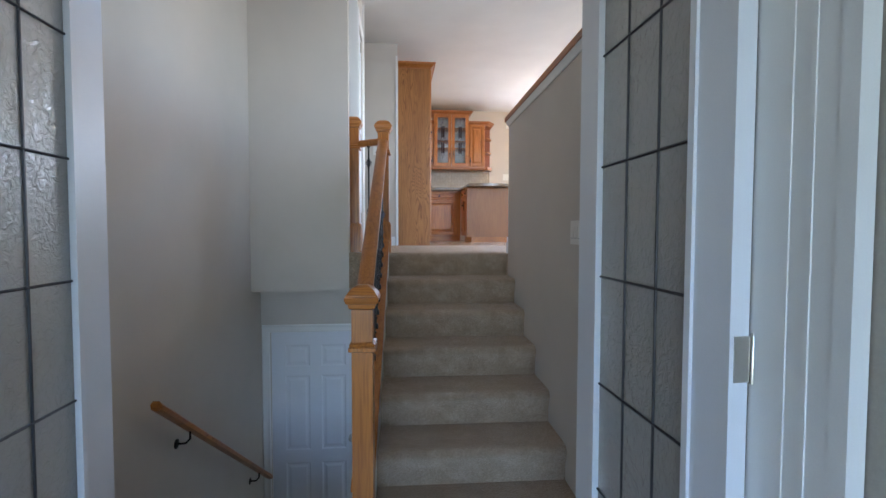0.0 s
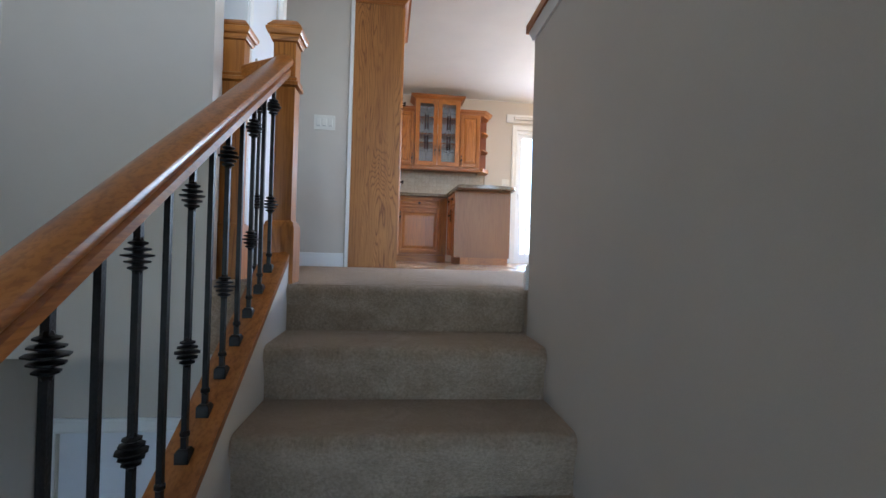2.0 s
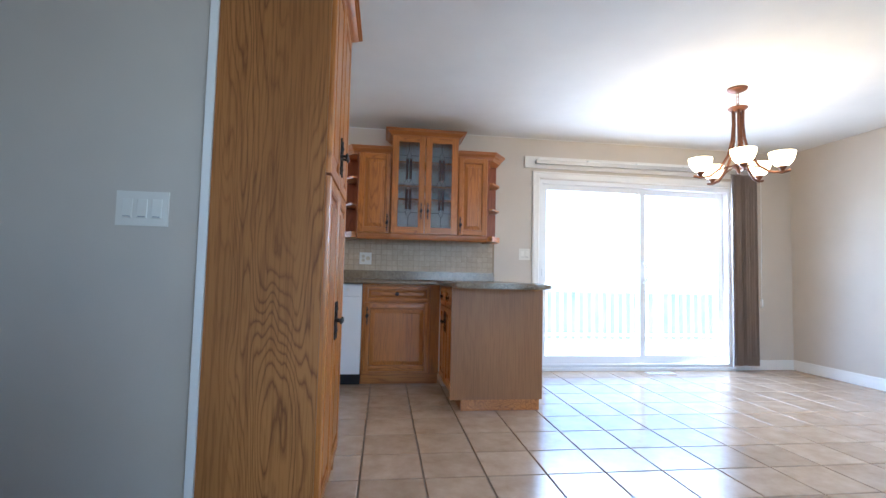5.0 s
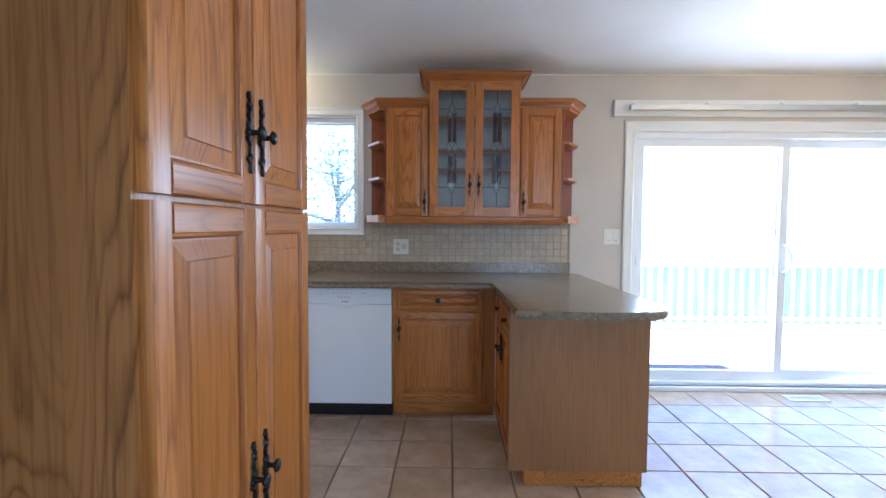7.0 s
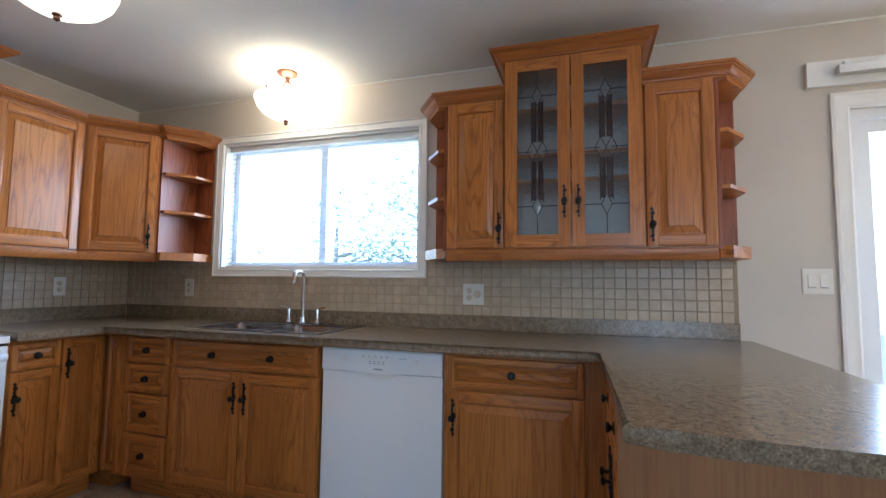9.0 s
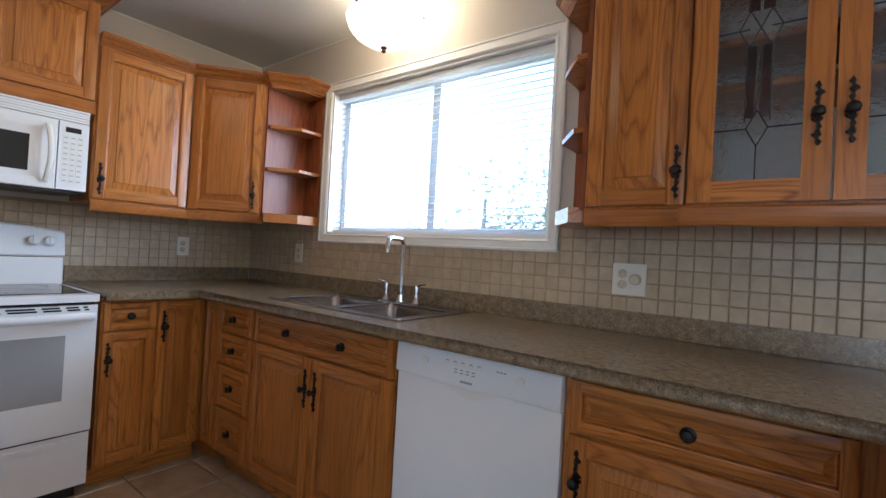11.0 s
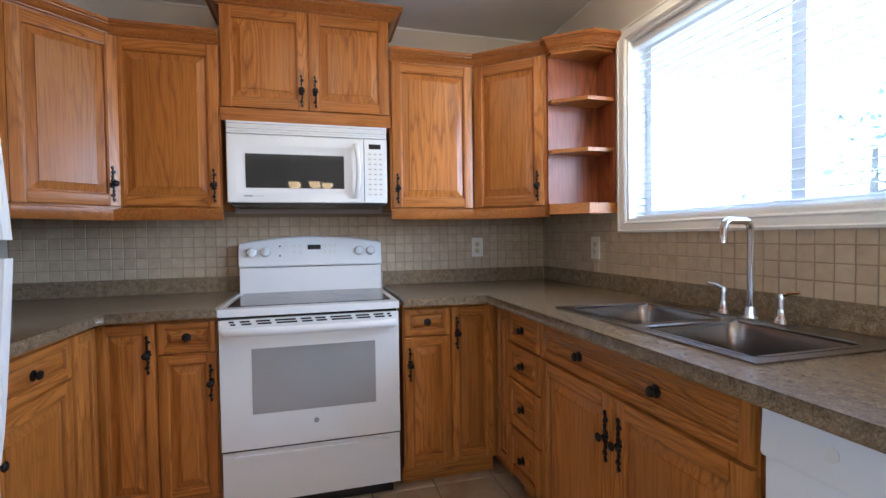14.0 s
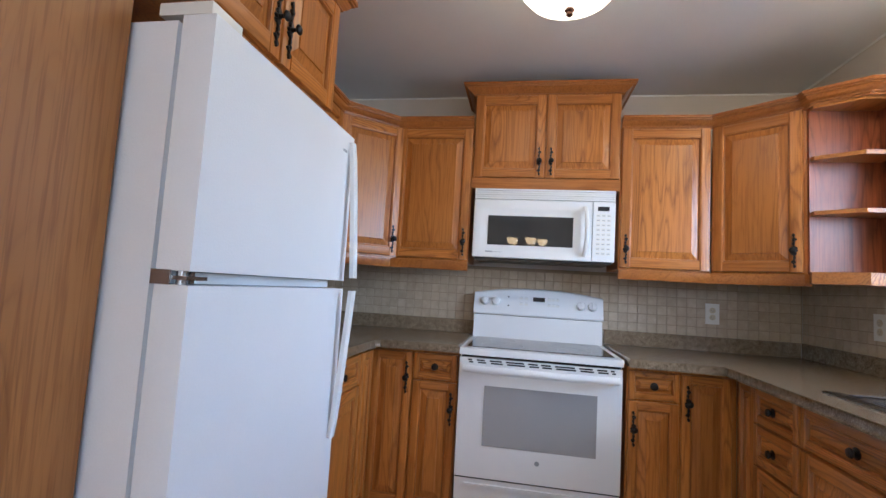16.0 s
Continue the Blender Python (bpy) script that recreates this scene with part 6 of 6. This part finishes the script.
lathe(bm, [(0.012, -0.150), (0.020, -0.152), (0.066, -0.150), (0.070, -0.156), (0.050, -0.175), (0.014, -0.182)], sides=24)
part("upper_dish", bm, BRONZE, ch)
bm = bmesh.new()
lathe(bm, [(0.010, -0.585), (0.035, -0.590), (0.048, -0.600), (0.040, -0.615), (0.020, -0.630), (0.012, -0.655), (0.004, -0.665)], sides=20)
part("hub", bm, BRONZE, ch)
for k in range(5):
    t = radians(20 + 72 * k)
    cs, sn = math.cos(t), math.sin(t)
    bm = bmesh.new()
    tube(bm, [(r * cs, r * sn, z) for r, z in ((0.036, -0.165), (0.034, -0.28), (0.042, -0.40), (0.072, -0.52), (0.13, -0.62), (0.20, -0.678), (0.27, -0.690), (0.320, -0.680))], 0.010, 8)
    tube(bm, [(r * cs, r * sn, z) for r, z in ((0.03, -0.600), (0.09, -0.615), (0.16, -0.64))], 0.006, 6)
    part("arm", bm, BRONZE, ch)
    bm = bmesh.new()
    lathe(bm, [(0.010, -0.692), (0.012, -0.676), (0.030, -0.652), (0.030, -0.646), (0.016, -0.642)], (0.27 * cs, 0.27 * sn, 0), 14)
    cup = part("cup", bm, BRONZE, ch)
    bm = bmesh.new()
    prof = [(0.024, -0.648), (0.046, -0.636), (0.066, -0.610), (0.078, -0.578), (0.083, -0.545)]
    lathe(bm, prof + [(r - 0.004, z) for r, z in prof[::-1]] + prof[:1], (0.27 * cs, 0.27 * sn, 0), 24, caps=False)
    shd = part("shade", bm, SHADEGLOW, ch, "glowing opal glass shade")
    shd.visible_shadow = False


# ---- floor registers ----
def register(x, y, w, h, z, mat, label, turn=0):
    ob = thing("floor_register", pose(x, y, z, 0, 0, turn), label, "vent")
    sub("frame", ob, mat, (-w / 2, w / 2, -h / 2, -h / 2 + 0.014, 0, 0.006), (-w / 2, w / 2, h / 2 - 0.014, h / 2, 0, 0.006), (-w / 2, -w / 2 + 0.014, -h / 2 + 0.014, h / 2 - 0.014, 0, 0.006), (w / 2 - 0.014, w / 2, -h / 2 + 0.014, h / 2 - 0.014, 0, 0.006))
    n = int((w - 0.04) / 0.016)
    for i in range(n):
        x_ = -w / 2 + 0.022 + i * (w - 0.044) / (n - 1)
        sub("slat", ob, mat, (x_ - 0.003, x_ + 0.003, -h / 2 + 0.0145, h / 2 - 0.0145, 0.0005, 0.005))


BROWNM = paint("brown_metal", (0.075, 0.05, 0.035), 0.45, 0.1, 200, 0.1, 0.4)
register(0.46, 6.03, 0.28, 0.11, 0.001, BROWNM, "brown metal floor register in the carpet")
register(4.51, 9.08, 0.29, 0.11, -0.001, PLASTIC, "pale metal floor register by the patio door")


# ---- outdoors ----
rng = random.Random(11)
bm = bmesh.new()
GZ = -1.55
far, hx0, hx1, hy0, hy1 = 300.0, -2.7, 6.5, 1.0, 9.42
xs, ys = [-far, hx0, hx1, far], [-far, hy0, hy1, far]
grid = [[bm.verts.new((x, y, GZ)) for x in xs] for y in ys]
for j in range(3):
    for i in range(3):
        if (i, j) != (1, 1):
            bm.faces.new((grid[j][i], grid[j][i + 1], grid[j + 1][i + 1], grid[j + 1][i]))
structure("ground", bm, GRASS, "green lawn round the house", "lawn")
bm = bmesh.new()
box(bm, -1.5, 3.5, -3.0, 1.235, GZ, FOYER - 0.02)
structure("porch_floor", bm, CONCRETE, "grey concrete entry porch", "porch")
# carried on out of view to darken the entry
bm = bmesh.new()
box(bm, 1.765, 1.95, -3.0, 1.235, FOYER - 0.02, CEIL_Z)
structure("wall_porch", bm, STUCCO, "beige stucco side wall screening the porch from the sky", "wall")
# unseen wall, added to keep skylight off the entry
bm = bmesh.new()
box(bm, -1.2, -1.0, -3.0, 1.235, FOYER - 0.02, CEIL_Z)
structure("wall_porch_far", bm, STUCCO, "beige stucco side wall screening the porch from the sky", "wall")
# unseen roof slab, added so less sky reaches the doorway
bm = bmesh.new()
box(bm, -1.4, 2.0, -3.0, 1.235, 1.25, 1.40)
structure("porch_ceiling", bm, TRIM, "added white soffit screening the porch from the sky", "soffit")
deck = thing("deck", pose(0, 0, 0), "grey weathered wooden deck outside the patio door", "deck", kind="structure")
me = None
for i in range(20):
    if me is None:
        bm = bmesh.new()
        box(bm, 1.2, 9.0, 0, 0.135, -0.17, -0.13)
        me = mesh_of("board", bm, DECK)
    share("board", me, deck, (0, 9.425 + i * 0.141, 0))
bm = bmesh.new()
for x in (1.6, 4.0, 6.4, 8.8):
    for y in (9.7, 12.1):
        box(bm, x - 0.06, x + 0.06, y - 0.06, y + 0.06, GZ, -0.171)
part("post", bm, DECK, deck)
fence = thing("deck_railing", pose(0, 12.1, 0), "weathered grey picket railing round the deck", "railing")
pk = None
for i in range(54):
    if pk is None:
        bm = bmesh.new()
        box(bm, -0.030, 0.030, -0.012, 0.012, -0.05, 0.74)
        pk = mesh_of("picket", bm, RAILGREY)
    share("picket", pk, fence, (1.3 + i * 0.142, 0, 0))
for z in (0.02, 0.76):
    bm = bmesh.new()
    box(bm, 1.2, 9.0, -0.045, 0.045 - 0.02 * (z < 0.1), z - 0.02, z + 0.025)
    part("rail", bm, VINYL, fence)
for x in (1.2, 3.8, 6.4, 9.0):
    bm = bmesh.new()
    box(bm, x - 0.045, x + 0.045, -0.05, 0.05, -0.13, 0.86)
    round_edges(bm, 0.006, 1)
    part("post", bm, VINYL, fence)
bm = bmesh.new()
box(bm, 3.62, 4.62, 9.90, 10.3, -0.128, -0.116)
round_edges(bm, 0.005, 2)
mat_ob = solid("door_mat", bm, MATC, "blue-grey ribbed door mat on the deck", "door mat")
for i in range(23):
    bm = bmesh.new()
    box(bm, 3.65, 4.59, 9.918 + i * 0.0165, 9.926 + i * 0.0165, -0.1155, -0.111)
    part("rib", bm, MATC, mat_ob)


def tree(x, y, height, spread, seed):
    r = random.Random(seed)
    ob = thing("tree", pose(x, y, GZ), "green leafy tree beyond the deck", "tree", "garden trees")
    bmm = bmesh.new()
    tube(bmm, [(0, 0, 0), (0.05, 0.02, height * 0.25), (-0.04, 0.05, height * 0.5), (0.03, 0.0, height * 0.85)], [0.16, 0.12, 0.085, 0.03], 9)
    ends = []
    for k in range(11):
        t = r.uniform(0, 2 * math.pi)
        h0 = height * r.uniform(0.25, 0.75)
        ln = spread * r.uniform(0.5, 1.0)
        e = (ln * math.cos(t), ln * math.sin(t), h0 + ln * r.uniform(0.3, 0.8))
        tube(bmm, [(0, 0, h0), (e[0] * 0.5, e[1] * 0.5, h0 + (e[2] - h0) * 0.35), e], [0.05, 0.035, 0.012], 6)
        ends += [e, (e[0] * 0.6, e[1] * 0.6, h0 + (e[2] - h0) * 0.5)]
    ends.append((0, 0, height * 0.9))
    part("trunk", bmm, BARK, ob)
    verts, faces = [], []
    for k in range(2200):
        c = r.choice(ends)
        p = Vector((c[0] + r.gauss(0, spread * 0.22), c[1] + r.gauss(0, spread * 0.22), c[2] + r.gauss(0, spread * 0.20)))
        u = Vector((r.uniform(-1, 1), r.uniform(-1, 1), r.uniform(-1, 1))).normalized()
        v = u.cross(Vector((r.uniform(-1, 1), r.uniform(-1, 1), r.uniform(-1, 1)))).normalized()
        s = r.uniform(0.04, 0.075)
        i = len(verts)
        verts += [p - u * s, p + v * s * 0.5, p + u * s, p - v * s * 0.5]
        faces.append((i, i + 1, i + 2, i + 3))
    me_ = bpy.data.meshes.new("crown")
    me_.from_pydata([tuple(v) for v in verts], [], faces)
    me_.materials.append(LEAF)
    cr = new("crown", me_)
    cr.parent = ob


tree(-2.4, 14.2, 4.4, 1.4, 1)
tree(-0.6, 15.5, 5.2, 1.7, 2)

# ---- backsplash tiles ----
TP, TG = 0.0545, 0.0032


def tile_piece(w, h, t, axis):
    """A small tile with eased edges, standing on its wall; axis is the wall's outward way."""
    bmm = bmesh.new()
    e = 0.0018
    lo = [(-w / 2, 0, -h / 2), (w / 2, 0, -h / 2), (w / 2, 0, h / 2), (-w / 2, 0, h / 2)]
    hi = [(x * (1 - 2 * e / w), -t, z * (1 - 2 * e / h)) for x, _, z in lo]
    md_ = [(x, -t * 0.6, z) for x, _, z in lo]
    loft(bmm, [lo, md_, hi])
    if axis == 'x':
        for v in bmm.verts:
            v.co = Vector((-v.co.y, v.co.x, v.co.z))
    return bmm


def tiled(a0, a1, z0, z1, skip=()):
    spots = []
    na, nz_ = round((a1 - a0) / TP), int(round((z1 - z0) / TP))
    for j in range(nz_):
        for i in range(na):
            ca, cz = a0 + (i + 0.5) * TP, z0 + (j + 0.5) * TP
            if not any(s0 < ca < s1 and t0 < cz < t1 for s0, s1, t0, t1 in skip):
                spots.append((ca, cz))
    return spots


bm = bmesh.new()
wall_strip(bm, 'x', YN - 0.004, YN - 0.0005, XW + 0.004, 2.752, 0.994, 1.342, [(-0.425, 1.145, 1.203, 1.342)])
structure("backsplash_bed", bm, GROUT_W, "brown grout bed behind the sink backsplash", "backsplash")
bm = bmesh.new()
box(bm, XW + 0.0005, XW + 0.004, YS, YN - 0.006, 0.994, 1.342)
structure("backsplash_bed_west", bm, GROUT_W, "brown grout bed behind the range backsplash", "backsplash")
north = tiled(XW + 0.01, 2.752, 0.997, 1.342, [(-0.42, 1.14, 1.19, 1.5)])
west = tiled(YS + 0.004, YN - 0.01, 0.997, 1.342)
near = sorted(north, key=lambda s: abs(s[0] - 1.1))[:300]
tile_n = mesh_of("tile", tile_piece(TP - TG, TP - TG, 0.004, 'y'), WALLTILE)
tile_w = mesh_of("tile", tile_piece(TP - TG, TP - TG, 0.004, 'x'), WALLTILE)
for ca, cz in near:
    share("tile", tile_n, wall_north, (ca, YN - 0.0041, cz))
near_set = set(near)


def joined_tiles(name, base_mesh, places, parent):
    bv = [v.co.copy() for v in base_mesh.vertices]
    bf = [tuple(p.vertices) for p in base_mesh.polygons]
    verts, faces = [], []
    for p in places:
        o = len(verts)
        verts += [tuple(v + Vector(p)) for v in bv]
        faces += [tuple(i + o for i in f) for f in bf]
    me_ = bpy.data.meshes.new(name)
    me_.from_pydata(verts, [], faces)
    me_.materials.append(WALLTILE)
    ob = new(name, me_)
    ob.parent = parent
    tagged(ob, kind="stuff")


joined_tiles("backsplash_tiles", tile_n, [(ca, YN - 0.0041, cz) for ca, cz in north if (ca, cz) not in near_set], wall_north)
for ca, cz in sorted(west, key=lambda s: abs(s[0] - 8.0))[:290]:
    share("tile", tile_w, wall_west, (XW + 0.0041, ca, cz))
joined_tiles("backsplash_tiles", tile_w, [(XW + 0.0041, ca, cz) for ca, cz in sorted(west, key=lambda s: abs(s[0] - 8.0))[290:]], wall_west)

# ---- floor tiles ----
FP, FG = 0.304, 0.007


def floor_tile(x0, x1, y0, y1):
    w, d = x1 - x0 - FG, y1 - y0 - FG
    bmm = bmesh.new()

    def ring(inset, z):
        return [(-w / 2 + inset, -d / 2 + inset, z), (w / 2 - inset, -d / 2 + inset, z), (w / 2 - inset, d / 2 - inset, z), (-w / 2 + inset, d / 2 - inset, z)]
    loft(bmm, [ring(0, -0.012), ring(0, -0.005), ring(0.003, -0.0022)])
    return mesh_of("tile", bmm, FLOORTILE)


xs, ys = [-0.80], [6.222]
x = 1.535 - 7 * FP
while x < XE - 0.02:
    if x > xs[0] + 0.02:
        xs.append(x)
    x += FP
xs.append(XE)
y = 8.016 - 5 * FP
while y < YN - 0.02:
    if y > ys[0] + 0.02:
        ys.append(y)
    y += FP
ys.append(YN)
meshes = {}
for i in range(len(xs) - 1):
    for j in range(len(ys) - 1):
        key = (round(xs[i + 1] - xs[i], 3), round(ys[j + 1] - ys[j], 3))
        if key not in meshes:
            meshes[key] = floor_tile(xs[i], xs[i + 1], ys[j], ys[j + 1])
        share("tile", meshes[key], floor, ((xs[i] + xs[i + 1]) / 2, (ys[j] + ys[j + 1]) / 2, 0))
